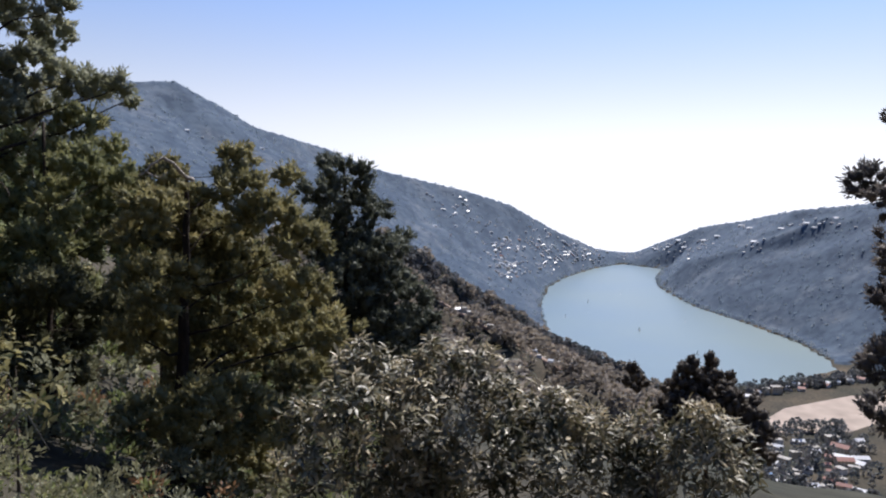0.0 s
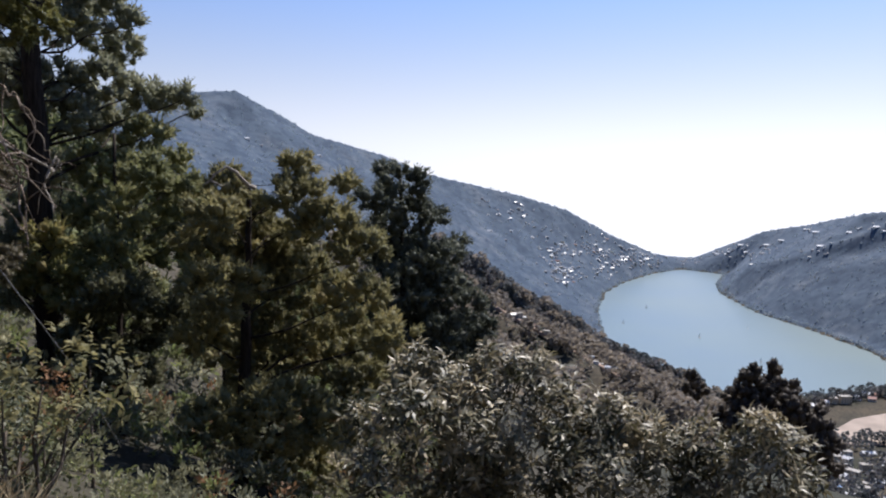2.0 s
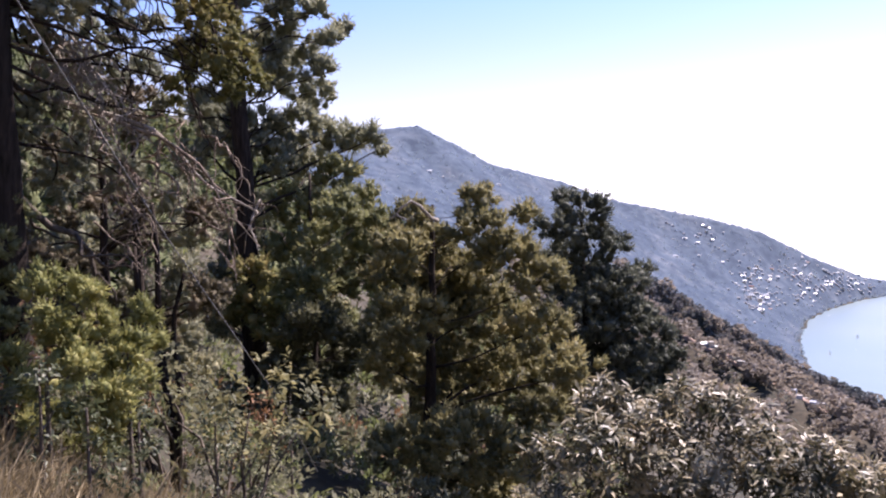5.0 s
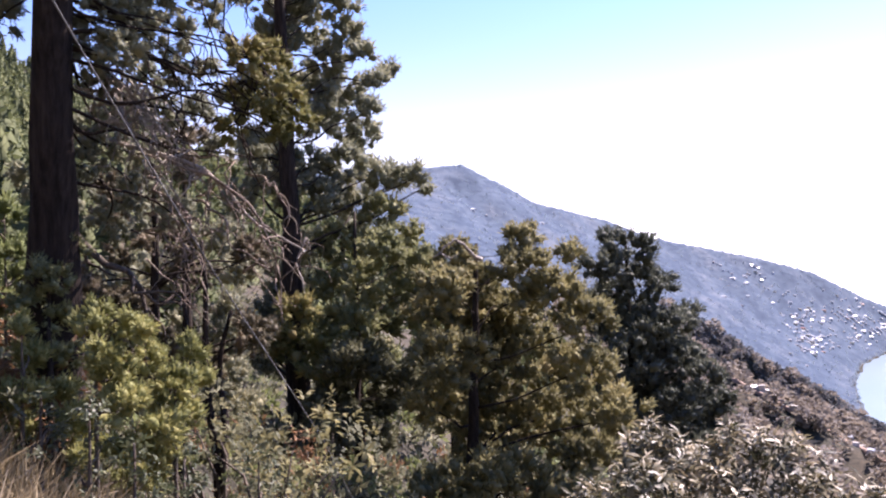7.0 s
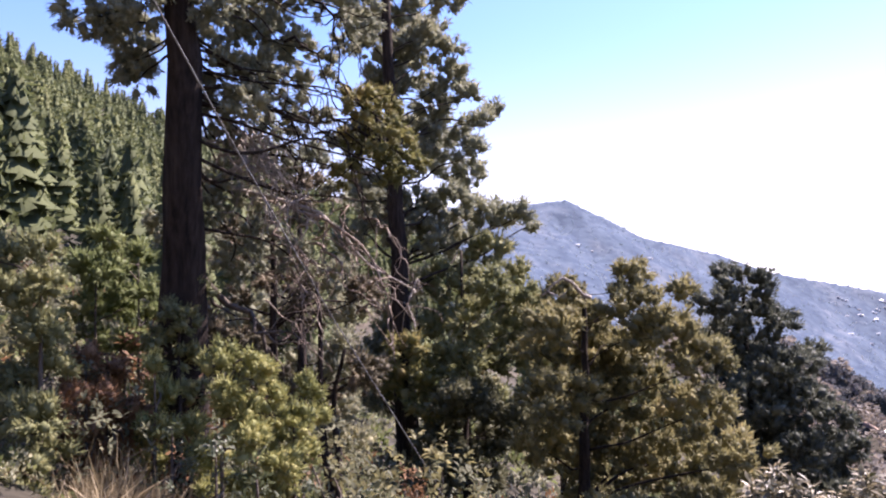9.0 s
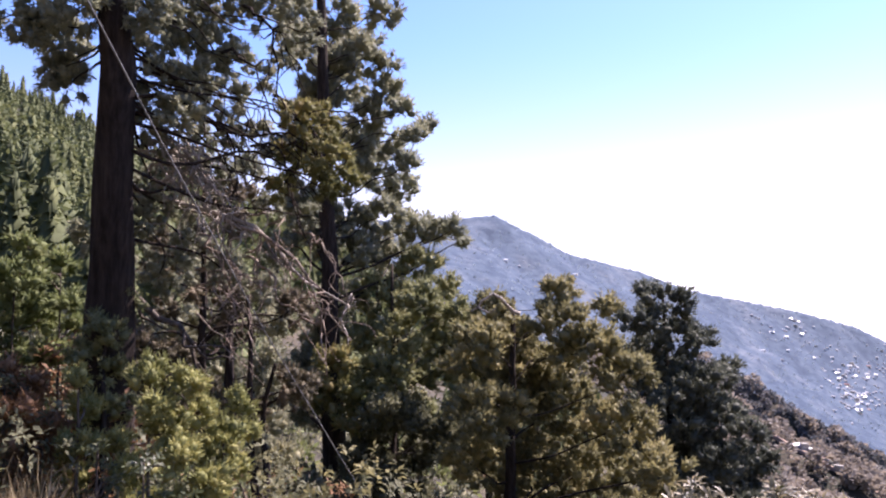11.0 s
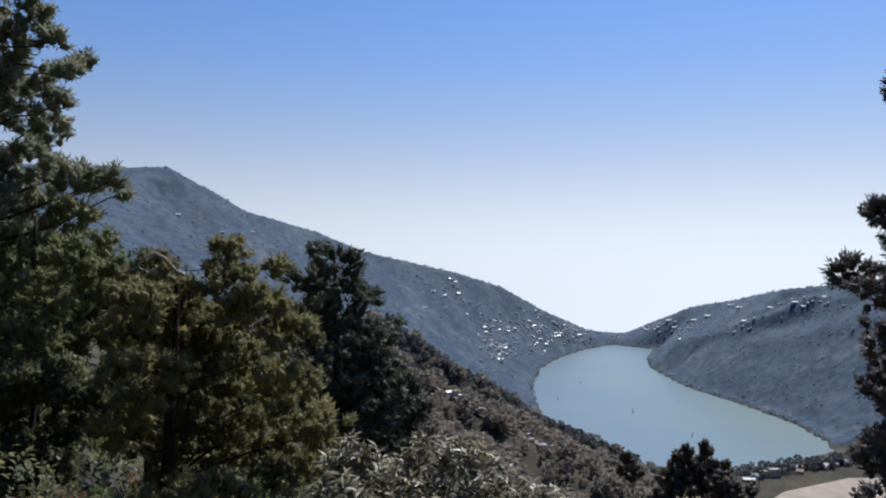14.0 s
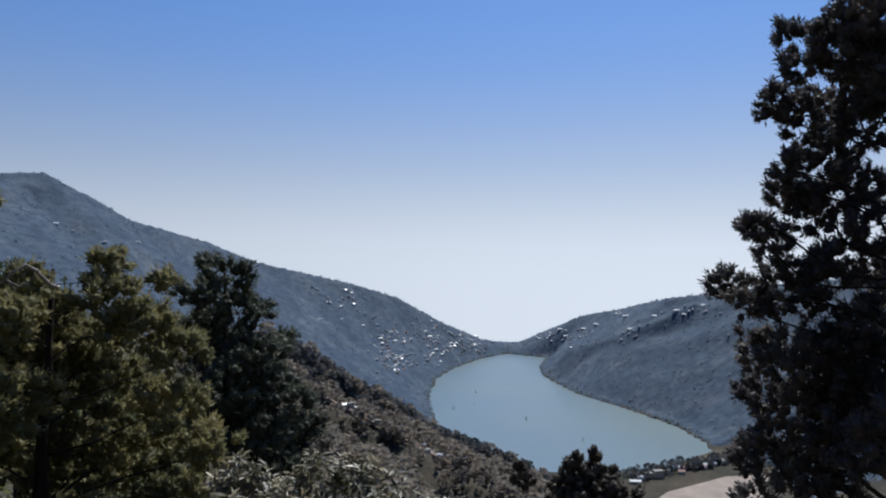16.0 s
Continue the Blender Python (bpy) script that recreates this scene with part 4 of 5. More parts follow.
for clumps_, mat_, label_, dist_ in ((BUSH, BUSH_GREEN, "leafy yellow-green bush on the slope", 7.6), (DARK_BUSH, GREEN, "dense green bush beside the thick trunk", 12.0), (OLIVE_BUSH, OLIVE, "olive-green young conifer on the slope", 8.0), (RUST_BUSH, RUST, "rusty dry bush on the slope", 8.2)):
    for rows_ in clumps_:
        az, el = rows_[0][:2]
        tree("green_bush", label_, list(rows_) + [(a_ + 0.5, e_ - 2.2, h_) for a_, e_, h_ in rows_], dist_ + rng.uniform(-0.5, 0.5), 0.35, ((az, el - 8), (az, el)), 0.03, mat_, rng, 0.6, BARK_GREY, 1, "bush", 3.0, 40, lift=0.7)


PALE_GREEN = leaf_material("pale_green_leaves", [(0.2, (0.058, 0.072, 0.036)), (0.55, (0.095, 0.11, 0.056)), (0.9, (0.14, 0.148, 0.085))], 0.5, 0.4, 0.4)
for az, el, half, d in ((-44.6, -10.5, 1.7, 6.6), (-41.8, -13.5, 2.0, 6.4), (-33.6, -14.5, 2.2, 8.5), (-31.3, -17.0, 1.8, 9.5), (-47.5, -9.5, 1.4, 6.8), (-28.4, -13.0, 1.4, 13.0), (-38.6, -14.0, 1.8, 6.8)):
    tree("leafy_shrub", "pale green leafy shrub in the dry grass", [(az, el, half), (az + 0.7, el - half * 1.2, half), (az - 0.6, el - half * 2.2, half)], d, 0.2, ((az, el - 6), (az, el)), 0.03, PALE_GREEN, rng, 0.7, BARK_GREY, 1, "shrub", 2.4, 7, leaf=(0.06, 0.014))


# ---- trees and bushes of the slope, built once each and repeated ----
def slope_conifer(mat, label, tall, wide, rng):
    """A conifer of the slope, with its boughs in uneven whorls."""
    root = new("conifer")
    tagged(root, label, "tree", "conifers of the slope")
    axis = np.stack([np.zeros(8), np.zeros(8), np.linspace(-0.3, tall * 0.97, 8)], 1)
    axis[1:, :2] += rng.standard_normal((7, 2)) * 0.05
    v, f = tube(axis, np.linspace(tall * 0.018, 0.03, 8), 8)
    solid("trunk", v, f, BARK, root, smooth=True)
    lobes = []
    for k in range(26):
        h = rng.uniform(0.12, 1.0)
        a, rr = rng.uniform(0, 6.283), wide * (1.08 - h) * rng.uniform(0.45, 1.0)
        lobes.append((np.array([math.cos(a) * rr, math.sin(a) * rr, tall * h]), wide * rng.uniform(0.2, 0.36) * (1.25 - 0.98 * h)))
    brush_crown("crown", lobes, mat, root, wide * 0.16, rng, 1.6, 14)
    return root


def slope_bush(mat, label, size, leaf, rng, thin=1.4):
    root = new("bush")
    tagged(root, label, "bush", "undergrowth of the slope")
    lobes = []
    for k in range(6):
        a, rr = rng.uniform(0, 6.283), size * rng.uniform(0.1, 0.7)
        c = np.array([math.cos(a) * rr, math.sin(a) * rr, size * rng.uniform(0.4, 1.0)])
        lobes.append((c, size * rng.uniform(0.3, 0.5)))
        p = curve_between((0, 0, -0.1), c, -0.05, 5, rng, 0.06)
        v, f = tube(p, np.linspace(0.03, 0.008, 5), 5)
        solid("stem", v, f, BARK_GREY, root, smooth=True)
    leafy_crown("foliage", lobes, mat, root, size * 0.2, leaf, rng, thin * 2.0, 8)
    return root


def plant_out(stock, places, rng, lo, hi):
    """Sets the built ones at the first places and copies at all the rest."""
    for i, (x, y) in enumerate(places):
        m = pose(x, y, ground_at(x, y) - 0.05, rng.uniform(-4, 4), rng.uniform(-4, 4), rng.uniform(0, 360))
        s_ = rng.uniform(lo, hi)
        if i < len(stock):
            ob = stock[i]
            ob.matrix_basis = m
        else:
            ob = copy_thing(stock[rng.integers(len(stock))], m)
        ob.scale = (s_, s_, s_ * rng.uniform(0.9, 1.15))


def ring_places(n, az0, az1, d0, d1, rng, power=1.0):
    az, d = np.radians(rng.uniform(az0, az1, n)), d0 + (d1 - d0) * rng.random(n) ** power
    return list(zip(np.sin(az) * d, np.cos(az) * d))


rng = np.random.default_rng(33)
stock = [slope_conifer(CONIFERS, "green conifer among others on the steep slope", 13, 2.6, rng), slope_conifer(CYPRESS_DARK, "dark conifer among others on the steep slope", 15, 2.4, rng),
         slope_conifer(CYPRESS, "olive conifer among others on the steep slope", 11, 2.6, rng)]
plant_out(stock, ring_places(24, -42, -9, 45, 140, rng), rng, 0.6, 1.0)
SMALL_LEAF = (0.11, 0.022)
stock = [slope_bush(GREEN, "leafy green undergrowth bush on the slope", 1.1, SMALL_LEAF, rng), slope_bush(GREY_BUSH, "grey-olive undergrowth bush on the slope", 1.2, SMALL_LEAF, rng),
         slope_bush(RUST, "rusty brown dry bush on the slope", 0.9, SMALL_LEAF, rng, 0.9), slope_bush(CYPRESS, "olive undergrowth bush under the trees", 1.2, SMALL_LEAF, rng), slope_bush(GREY_BUSH, "pale dry brush on the slope", 1.3, SMALL_LEAF, rng, 0.8)]
plant_out(stock, ring_places(30, -60, -24, 13, 40, rng, 1.3) + ring_places(16, -30, -8, 25, 50, rng) + ring_places(14, -60, -32, 8, 12, rng), rng, 0.6, 1.2)

# ---- undergrowth carpet ----
n = 3000
az, d = np.radians(rng.uniform(-66, -4, n)), np.exp(rng.uniform(math.log(6.5), math.log(60), n))
gx_, gy_ = np.sin(az) * d, np.cos(az) * d
tall_ = np.clip(0.7 + 0.9 * waves(gx_, gy_, 5, 12), 0.15, 2.0) * np.clip((d - 5) / 6, 0.3, 1)
p = np.stack([gx_, gy_, height(gx_, gy_) + tall_ * rng.random(n) ** 0.5], 1)
gone = (az < radians(-43)) & (d > 26)
d = np.where(gone, 24.0 * d / 60, d)
gx_, gy_ = np.sin(az) * d, np.cos(az) * d
p = np.stack([gx_, gy_, height(gx_, gy_) + tall_ * 0.8 * rng.random(n) ** 0.5], 1)
size_ = 0.022 * d
e = rng.standard_normal((n, 8, 3))
e[..., 2] = np.abs(e[..., 2])
e /= np.linalg.norm(e, axis=2)[..., None]
pts = (p[:, None] + e * size_[:, None, None] * rng.uniform(0.2, 1.0, (n, 8, 1))).reshape(-1, 3)
for mat_, lo_, hi_, lab in ((GREEN, 0, 0.2, "green leafy undergrowth covering the slope"), (GREY_BUSH, 0.2, 0.5, "grey-olive brush covering the slope"), (RUST, 0.5, 0.57, "rusty dry brush covering the slope"), (CYPRESS_SHADE, 0.57, 1.0, "dark undergrowth covering the slope")):
    pick = np.repeat(rng.permutation(n) / n, 8)
    ok = (pick >= lo_) & (pick < hi_)
    qs = []
    for d0, d1 in ((0, 12), (12, 20), (20, 35), (35, 65), (65, 400)):
        sel = ok & (np.repeat(d, 8) >= d0) & (np.repeat(d, 8) < d1)
        if sel.any():
            m_ = min(0.5 * (d0 + d1), 95)
            qs.append(blades(pts[sel], e.reshape(-1, 3)[sel], 4, 0.0095 * m_, 0.0021 * m_, 0.6, 0.3, rng)[0])
    q = np.concatenate(qs)
    tagged(solid("undergrowth", q, np.arange(len(q)).reshape(-1, 4), mat_), lab, "undergrowth", kind="stuff")

# ---- dry grass ----
n = 15000
az, d = np.radians(rng.uniform(-53, -33, n)), 3.4 + 4.2 * rng.random(n) ** 0.8
gx_, gy_ = np.sin(az) * d, np.cos(az) * d
p = np.stack([gx_, gy_, height(gx_, gy_)], 1)
q, f = blades(p, np.tile([0.1, 0, 1.0], (n, 1)), 1, 0.45, 0.0055, 0.9, 0.25, rng)
tagged(solid("dry_grass", q, f, STRAW), "tall pale dry grass on the slope", "grass", kind="stuff")


# ---- dead limbs, cable ----
def dead_limb(path, radius, twigs, rng, mat, label, droop=0.5):
    """A dead bough along (azimuth, elevation, distance) with hanging twigs."""
    pts = np.array([spot(*q_) for q_ in path])
    t = np.linspace(0, len(pts) - 1, 9)
    i = np.minimum(t.astype(int), len(pts) - 2)
    p = pts[i] + (pts[i + 1] - pts[i]) * (t - i)[:, None]
    p[1:-1] += rng.standard_normal((7, 3)) * 0.03
    root = new("dead_bough")
    tagged(root, label, "branch")
    root.location = p[0]
    v, f = tube(p - p[0], np.linspace(radius, radius * 0.35, 9), 7)
    solid("stem", v, f, mat, root, smooth=True)
    for _ in range(twigs):
        a = p[rng.integers(2, 9)]
        b = a + rng.standard_normal(3) * np.array([0.35, 0.2, 0.2]) * droop * 1.6 + np.array([0.1, 0, -droop * rng.uniform(0.2, 1.2)])
        c = curve_between(a, b, -0.12 * rng.uniform(-1, 1), 10, rng, 0.1)
        v, f = tube(c - p[0], np.linspace(radius * 0.5, radius * 0.16, 10), 5)
        solid("twig", v, f, mat, root, smooth=True)
    return root


rng = np.random.default_rng(5)
dead_limb([(-46.0, 8.6, 9.5), (-40.8, 7.3, 9.0), (-36.3, 5.7, 8.8), (-34.7, 3.2, 8.8), (-32.6, 2.0, 8.8), (-30.3, 0.3, 8.8)], 0.03, 7, rng, BARK_PALE, "pale dead bough with drooping twigs")
dead_limb([(-40.0, 7.0, 9.0), (-36.7, 5.7, 8.7), (-34.3, 3.6, 8.7), (-32.6, 0.7, 8.7), (-32.2, -1.8, 8.7)], 0.024, 8, rng, TWIG, "brown dead bough with a tangle of twigs")
dead_limb([(-46.5, 3.0, 9.4), (-45.0, 0.8, 9.0), (-42.3, -1.2, 8.8), (-41.2, -2.8, 8.8), (-40.8, -4.5, 8.8)], 0.05, 4, rng, BARK_GREY, "grey crooked limb below the thick trunk's crown")
for k in range(46):
    if k % 3 == 0:
        az, el, drop, mat_ = rng.uniform(-43.5, -40), rng.uniform(8.5, 12), 2.5, BARK_PALE
    elif k % 3 == 1:
        az, el, drop, mat_ = rng.uniform(-40, -31), rng.uniform(-2, 7), 4.0, TWIG
    else:
        az, el, drop, mat_ = rng.uniform(-40, -33), rng.uniform(9, 21), 5.5, BARK
    dead_limb([(az - 1.8, el + rng.uniform(-0.3, 1.5), 9.3), (az - 0.6, el + 0.6, 9.0), (az + 0.5, el - rng.uniform(0.1, 1.0), 8.8), (az + rng.uniform(0.6, 1.8), el - rng.uniform(0.5, 1.0) * drop, 8.7)], rng.uniform(0.012, 0.022), 5, rng, mat_, "dead bough with a tangle of bare twigs", 0.5)
dead_limb([(-17.2, -0.7, 17.2), (-18.2, 0.1, 17.0), (-19.2, 0.6, 16.8), (-20.0, 0.2, 16.8), (-20.8, -0.5, 16.8)], 0.05, 1, rng, BARK_PALE, "bleached broken bough in the cypress", 0.3)
for az0, az1, e0 in ((-37.4, -36.8, 1.0), (-38.6, -37.6, -2.0), (-35.4, -36.0, -4.0)):
    a = spot(az1, -14, 10.2)
    a[2] = ground_at(a[0], a[1]) - 0.1
    p = curve_between(a, spot(az0, e0, 10.4), 0.0, 8, rng, 0.03)
    root = new("sapling")
    tagged(root, "thin dark bare sapling stem", "tree")
    root.location = a
    v, f = tube(p - a, np.linspace(0.07, 0.025, 8), 7)
    solid("trunk", v, f, BARK, root, smooth=True)
ends = [spot(-55, 30.5, 5.4), spot(-48.9, 20.8, 6.0), spot(-43.8, 12.0, 6.7), spot(-36.4, -1.4, 8.2), spot(-29.0, -13.5, 10.2), spot(-26.5, -18.5, 11.6)]
v, f = tube(ends, [0.0065] * len(ends), 8)
tagged(solid("stay_cable", v, f, STEEL, smooth=True), "grey steel stay cable slanting down the slope", "cable")


cl = np.array([(x_, y_, 0.16 * math.sin(9 * x_ + 5 * y_) + 0.14 * math.cos(9 * y_ - 4 * x_)) for y_ in np.linspace(0, 1, 7) for x_ in np.linspace(0, 0.5, 5)])
cl = np.concatenate([cl, cl + np.array([0, 0, 0.012])]) * 0.17
face = np.array([(j_ * 5 + i_, j_ * 5 + i_ + 1, j_ * 5 + i_ + 6, j_ * 5 + i_ + 5) for j_ in range(6) for i_ in range(4)])
cloth = solid("torn_cloth", cl, np.concatenate([face[:, ::-1], face + 35]), SAIL, smooth=True)
tagged(cloth, "pale torn cloth snagged on the dead twigs", "cloth")
cloth.matrix_basis = Matrix.Translation(spot(-43.2, 7.2, 9.2)) @ pose(0, 0, 0, 80, 15, 40)

road = cast([0.4, 1.3, 2.4, 3.6, 5.0, 6.2, 7.4, 8.6, 9.6], [-9.3, -9.8, -10.4, -11.0, -11.6, -12.2, -12.9, -13.5, -14.0])
road = np.array([p_ for p_ in road if not np.isnan(p_[0])])
fine_t = np.linspace(0, len(road) - 1, 60)
rx = np.interp(fine_t, np.arange(len(road)), road[:, 0])
ry = np.interp(fine_t, np.arange(len(road)), road[:, 1])
tx, ty = np.gradient(rx), np.gradient(ry)
tn = np.hypot(tx, ty)
left_, right_ = np.stack([rx - ty / tn * 1.8, ry + tx / tn * 1.8], 1), np.stack([rx + ty / tn * 1.8, ry - tx / tn * 1.8], 1)
rz = np.maximum(height(left_[:, 0], left_[:, 1]), height(right_[:, 0], right_[:, 1])) + 0.6
rv = np.concatenate([np.c_[left_, rz], np.c_[right_, rz], np.c_[left_, rz - 3], np.c_[right_, rz - 3]])
rf = np.array([q_ for i_ in range(59) for q_ in ((i_, 60 + i_, 61 + i_, i_ + 1), (120 + i_, i_, i_ + 1, 121 + i_), (60 + i_, 180 + i_, 181 + i_, 61 + i_))])
tagged(solid("road", rv, rf, DIRT), "pale dirt road along the brown spur", "road", kind="structure")

# ---- houses ----
def box(bm, x0, x1, y0, y1, z0, z1):
    vs = [bm.verts.new(c) for c in ((x0, y0, z0), (x1, y0, z0), (x1, y1, z0), (x0, y1, z0), (x0, y0, z1), (x1, y0, z1), (x1, y1, z1), (x0, y1, z1))]
    for q_ in ((3, 2, 1, 0), (4, 5, 6, 7), (0, 1, 5, 4), (1, 2, 6, 5), (2, 3, 7, 6), (3, 0, 4, 7)):
        bm.faces.new([vs[k] for k in q_])


def house(w, d, h, storeys, roof, wall_mat, roof_mat, label, flat=False):
    """A hill house: walls on a stone footing, a pitched or flat roof with eaves, windows by storey on two sides."""
    root = new("house")
    tagged(root, label, "house", "houses round the lake")
    bm = bmesh.new()
    box(bm, -w / 2, w / 2, -d / 2, d / 2, 0, h)
    if not flat:
        vs = [bm.verts.new(c) for c in ((-w / 2, -d / 2, h), (-w / 2, d / 2, h), (-w / 2, 0, h + roof), (w / 2, -d / 2, h), (w / 2, d / 2, h), (w / 2, 0, h + roof))]
        bm.faces.new((vs[0], vs[2], vs[1]))
        bm.faces.new((vs[3], vs[4], vs[5]))
    part("wall", bm, wall_mat, root)
    bm = bmesh.new()
    box(bm, -w / 2 - 0.3, w / 2 + 0.3, -d / 2 - 0.3, d / 2 + 0.3, -5.0, 0.0)
    part("footing", bm, CONCRETE, root)
    bm = bmesh.new()
    if flat:
        box(bm, -w / 2 - 0.4, w / 2 + 0.4, -d / 2 - 0.4, d / 2 + 0.4, h, h + 0.35)
    else:
        e, th, ex = 0.8, 0.18, 0.6
        drop = roof * e / (d / 2)
        for sy in (-1, 1):
            pts = [(-w / 2 - ex, sy * (d / 2 + e), h - drop), (w / 2 + ex, sy * (d / 2 + e), h - drop), (w / 2 + ex, 0, h + roof), (-w / 2 - ex, 0, h + roof)]
            lo = [bm.verts.new(c) for c in pts]
            hi = [bm.verts.new((c[0], c[1], c[2] + th)) for c in pts]
            bm.faces.new(hi if sy < 0 else hi[::-1])
            bm.faces.new(lo[::-1] if sy < 0 else lo)
            for k in range(4):
                m_ = (k + 1) % 4
                bm.faces.new((lo[k], lo[m_], hi[m_], hi[k]))
    part("roof", bm, roof_mat, root)
    per = h / storeys
    cols = max(2, int(w / 3.4))
    for k in range(storeys):
        for c in range(cols):
            x = -w / 2 + (c + 0.5) * w / cols
            bm = bmesh.new()
            box(bm, x - 0.55, x + 0.55, -d / 2 - 0.06, -d / 2 + 0.1, k * per + 0.9, k * per + 2.2)
            part("window", bm, PANE, root)
    return root


stock_h = [house(11, 8, 6, 2, 2.4, WALL_WHITE, ROOF_TIN, "white two-storey house with a tin roof"), house(9, 7, 3.4, 1, 2.0, WALL_WHITE, ROOF_RED, "small white house with a red roof"),
           house(14, 8, 9, 3, 0, WALL_CREAM, CONCRETE, "cream flat-roofed three-storey building", True), house(10, 8, 6, 2, 0, WALL_WHITE, CONCRETE, "white flat-roofed two-storey house", True),
           house(18, 9, 6, 2, 2.6, WALL_CREAM, ROOF_RED, "long cream building with a red roof"), house(9, 7, 6, 2, 1.8, WALL_PINK, ROOF_GREEN, "pinkish house with a green roof"),
           house(12, 8, 6.4, 2, 2.0, WALL_WHITE, ROOF_BLUE, "white house with a blue sheet roof"), house(20, 9, 3.6, 1, 2.4, WALL_WHITE, ROOF_TIN, "long white shed with a tin roof")]


town = []
r = np.random.default_rng(9)
for row in range(13):
    for col in range(8):
        y_ = 490 + row * 21 + r.uniform(-5, 5)
        x_ = y_ * math.tan(radians(23.2 + col * 0.95)) + r.uniform(-4, 4)
        if r.random() < 0.82:
            town.append((x_, y_, ground_at(x_, y_)))
for k in range(22):
    t_ = k / 21
    x_, y_ = 385 + 200 * t_ + r.uniform(-6, 6), 915 + 95 * t_ + r.uniform(-8, 8)
    town.append((x_, y_, ground_at(x_, y_)))
for i, (x_, y_, z_) in enumerate(town + HOMES[-16:] + HOMES[:-16:2][:190]):
    turn = math.degrees(math.atan2(y_, x_)) - 90 + r.uniform(-40, 40)
    m = pose(x_, y_, z_ + (3.6 if y_ > 1060 else 0.6), 0, 0, turn)
    if i < len(stock_h):
        stock_h[i].matrix_basis = m
        ob = stock_h[i]
    else:
        ob = copy_thing(stock_h[r.choice(len(stock_h), p=[0.25, 0.13, 0.14, 0.2, 0.08, 0.05, 0.02, 0.13] if 440 < y_ < 1060 and x_ > 180 else [0.34, 0.03, 0.12, 0.28, 0.02, 0.02, 0.0, 0.19])], m)
    k_ = r.uniform(0.6, 0.95) if 540 < y_ < 1060 and x_ > 200 else r.uniform(0.4, 0.7) if y_ > 1000 else r.uniform(0.3, 0.44)
    ob.scale = (k_, k_, k_)

# long white blocks in rows on the hill beyond the lake
block = house(30, 9, 2.6, 1, 3.6, WALL_WHITE, ROOF_PALE, "long white roofed block on the wooded hill")
for k, (x_, y_, z_) in enumerate(cast([17.0, 17.7, 18.1, 19.4, 20.3, 21.8, 22.4, 25.9, 26.4, 27.5, 22.8, 24.4, 16.2], [-4.9, -4.35, -4.8, -4.2, -3.9, -2.95, -3.2, -2.75, -3.0, -2.4, -4.2, -3.3, -5.0])):
    if np.isnan(x_):
        continue
    m = pose(x_, y_, z_ + 2.8, 0, 0, math.degrees(math.atan2(y_, x_)) - 90 + r.uniform(-12, 12))
    ob = copy_thing(block, m) if k else block
    ob.matrix_basis = m
    k_ = r.uniform(0.45, 0.85)
    ob.scale = (k_, k_, k_ * 0.75)

# the smaller houses between them on the far slopes
hv, hf = [], []
for x_, y_, z_ in HOMES[1:-16:2] + HOMES[:-16:2][190:]:
    w_, d_, h_, a_ = r.uniform(1.4, 3.4), r.uniform(1.4, 2.4), r.uniform(2.2, 4), math.atan2(y_, x_) - 1.57 + r.uniform(-0.5, 0.5)
    for q_, f_ in (([(-1, -1, -1), (1, -1, -1), (1, 1, -1), (-1, 1, -1), (-1, -1, 1), (1, -1, 1), (1, 1, 1), (-1, 1, 1)], [(0, 1, 5, 4), (1, 2, 6, 5), (2, 3, 7, 6), (3, 0, 4, 7), (4, 5, 6, 7)]),
                   ([(-1.1, -1.2, 1.02), (1.1, -1.2, 1.02), (1.1, 1.2, 1.02), (-1.1, 1.2, 1.02), (-1.1, 0, 1.5), (1.1, 0, 1.5)], [(0, 1, 5, 4), (2, 3, 4, 5), (1, 2, 5), (3, 0, 4), (0, 3, 2, 1)])):
        b_ = len(hv)
        hv += [(x_ + px * w_ * math.cos(a_) - py * d_ * math.sin(a_), y_ + px * w_ * math.sin(a_) + py * d_ * math.cos(a_), z_ + 2.6 + h_ * (0.7 + 0.7 * pz)) for px, py, pz in q_]
        hf += [tuple(b_ + i_ for i_ in q) for q in f_]
tagged(solid("hillside_houses", hv, hf, leaf_material("far_lime_wash", [(0.15, (0.2, 0.2, 0.22)), (0.5, (0.36, 0.36, 0.36)), (0.9, (0.52, 0.52, 0.52))], 0.7, 0.3, 0.0, 0.02)), "small pale houses crowded on the far slopes", "houses", kind="stuff")

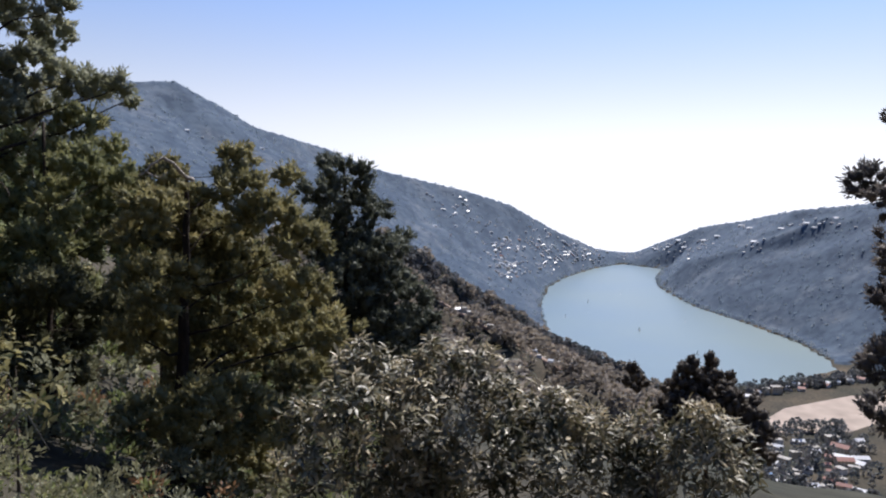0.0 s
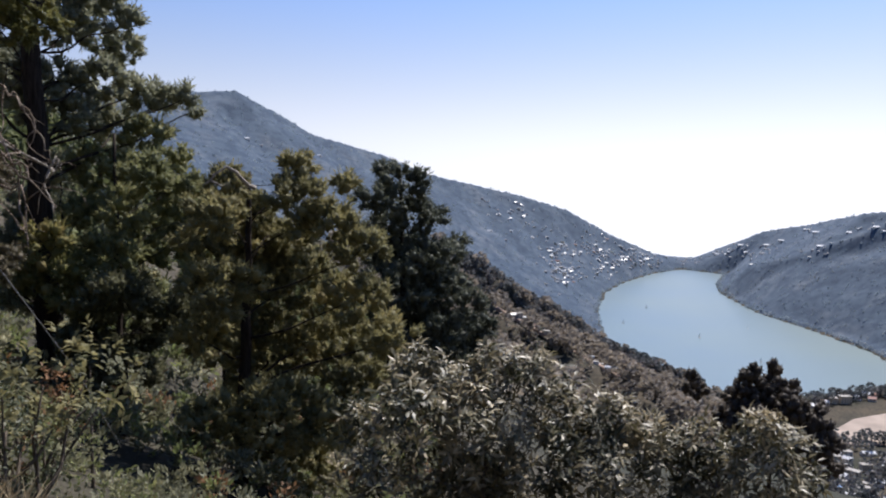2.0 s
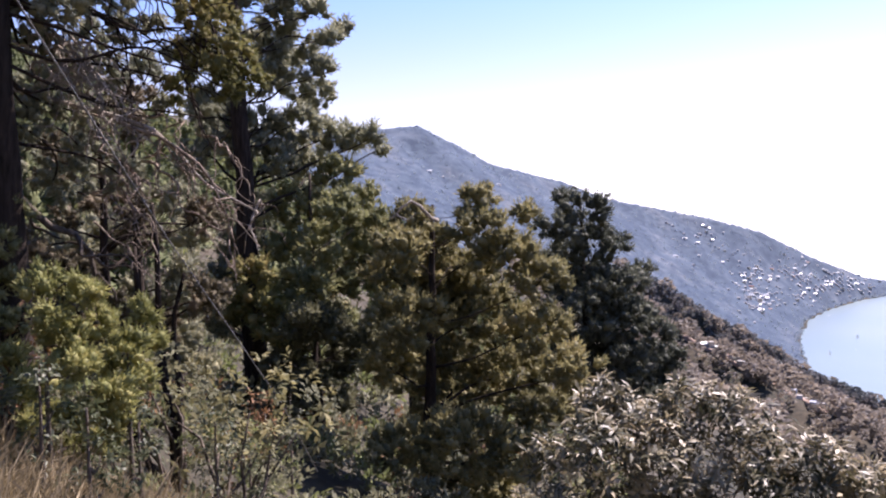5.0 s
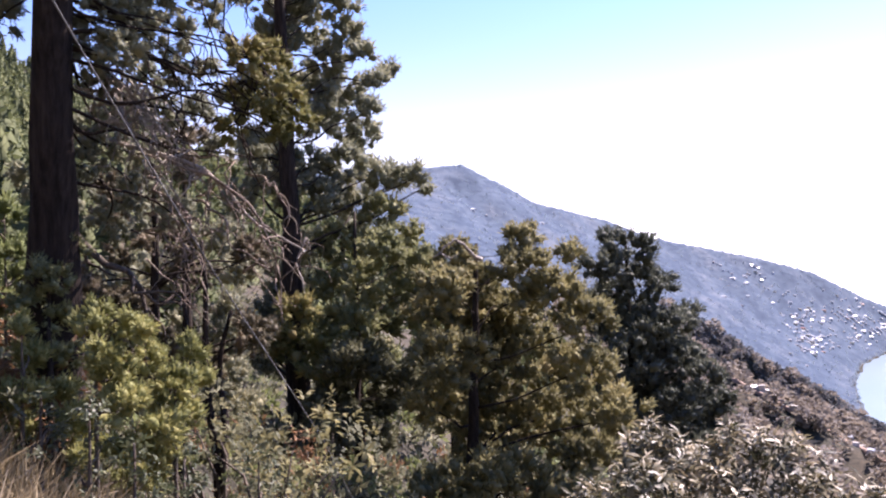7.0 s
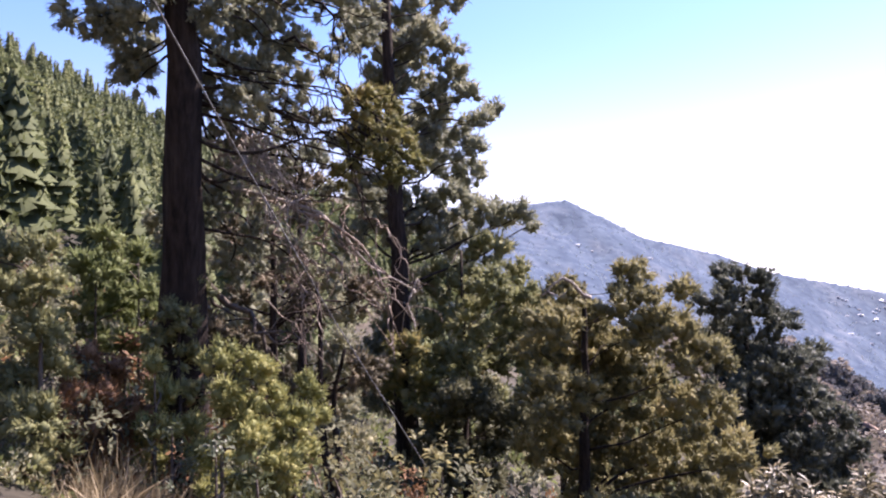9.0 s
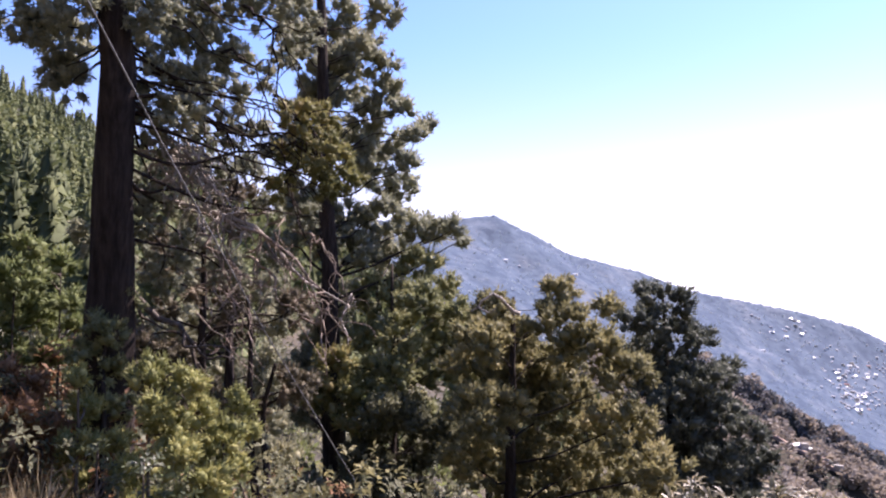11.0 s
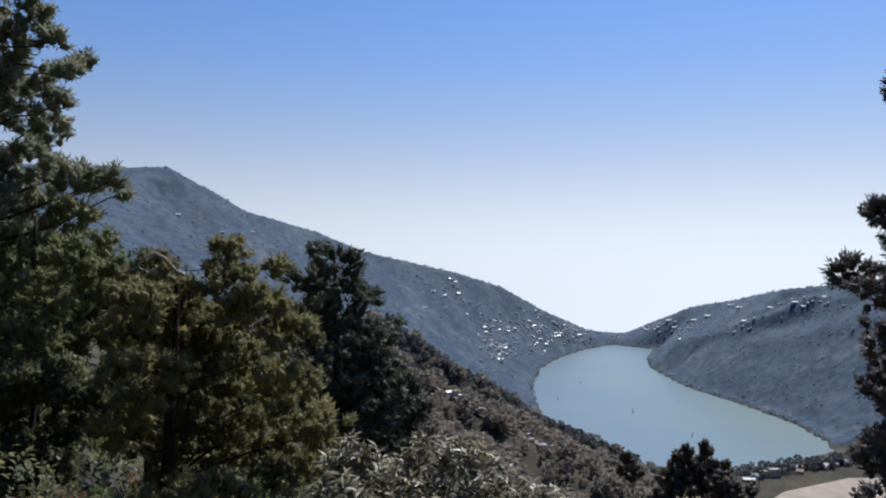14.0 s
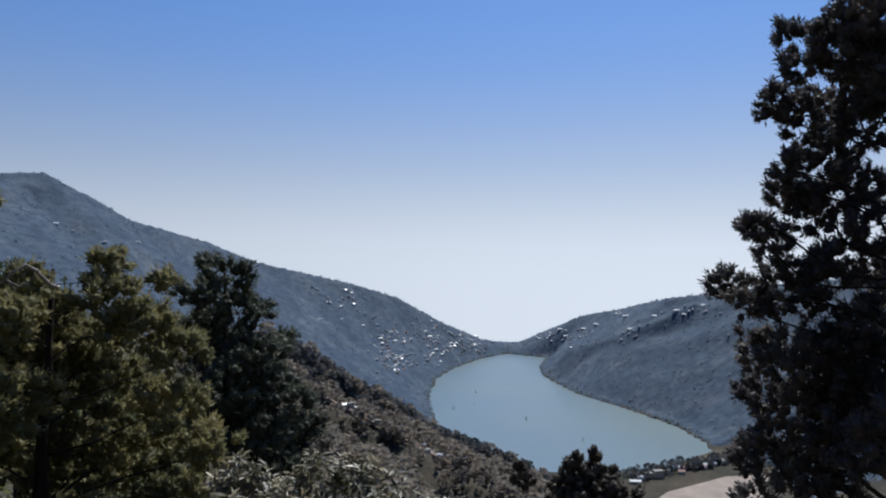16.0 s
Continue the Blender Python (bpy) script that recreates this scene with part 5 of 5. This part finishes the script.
field = [(345, 775), (368, 825), (408, 868), (455, 893), (515, 925), (575, 928), (520, 840), (440, 785)]
fv = [(x_, y_, z_) for z_ in (1.2, 2.35) for x_, y_ in field]
k = len(field)
tagged(solid("playing_field", fv, [tuple(range(k, 2 * k))[::-1]] + [(i, (i + 1) % k, k + (i + 1) % k, k + i) for i in range(k)], SAND), "bare sandy playing field beside the lake", "field", kind="structure")


# ---- boats and the mast ----
def boat(label):
    root = new("sailing_boat")
    tagged(root, label, "boat", "boats on the lake")
    bm = bmesh.new()
    pts = [(-2.4, -0.7), (1.2, -0.9), (3.0, 0), (1.2, 0.9), (-2.4, 0.7)]
    lo = [bm.verts.new((x_ * 0.8, y_ * 0.6, -0.3)) for x_, y_ in pts]
    hi = [bm.verts.new((x_, y_, 0.6)) for x_, y_ in pts]
    bm.faces.new(lo[::-1])
    bm.faces.new(hi)
    for k in range(5):
        m_ = (k + 1) % 5
        bm.faces.new((lo[k], lo[m_], hi[m_], hi[k]))
    part("hull", bm, WALL_WHITE, root)
    v, f = tube([(0.4, 0, 0.5), (0.4, 0, 8.0)], [0.08, 0.05], 6)
    solid("mast", v, f, STEEL, root)
    solid("sail", [(0.3, -0.02, 1.2), (-2.3, -0.02, 1.4), (0.3, -0.02, 7.8), (0.3, 0.02, 1.2), (-2.3, 0.02, 1.4), (0.3, 0.02, 7.8)], [(0, 2, 1), (3, 4, 5), (0, 1, 4, 3), (1, 2, 5, 4), (2, 0, 3, 5)], SAIL, root)
    return root


b0 = boat("small white sailing boat on the lake")
for k, (x_, y_, a) in enumerate(((402, 1150, 20), (300, 1500, 80), (330, 1640, 140), (470, 1420, 60), (360, 1330, 10), (250, 1450, 30), (430, 1760, 70))):
    if k == 0:
        b0.matrix_basis = pose(x_, y_, 0.1, 0, 0, a)
    else:
        copy_thing(b0, pose(x_, y_, 0.1, 0, 0, a))
mast = new("lamp_mast")
tagged(mast, "tall steel lamp mast beside the playing field", "mast")
mast.location = (395, 903, ground_at(395, 903))
v, f = tube([(0, 0, -1), (0, 0, 24)], [0.5, 0.25], 8)
solid("pole", v, f, STEEL, mast)
bm = bmesh.new()
box(bm, -1.6, 1.6, -0.4, 0.4, 24, 25.2)
part("lamp_frame", bm, STEEL, mast)
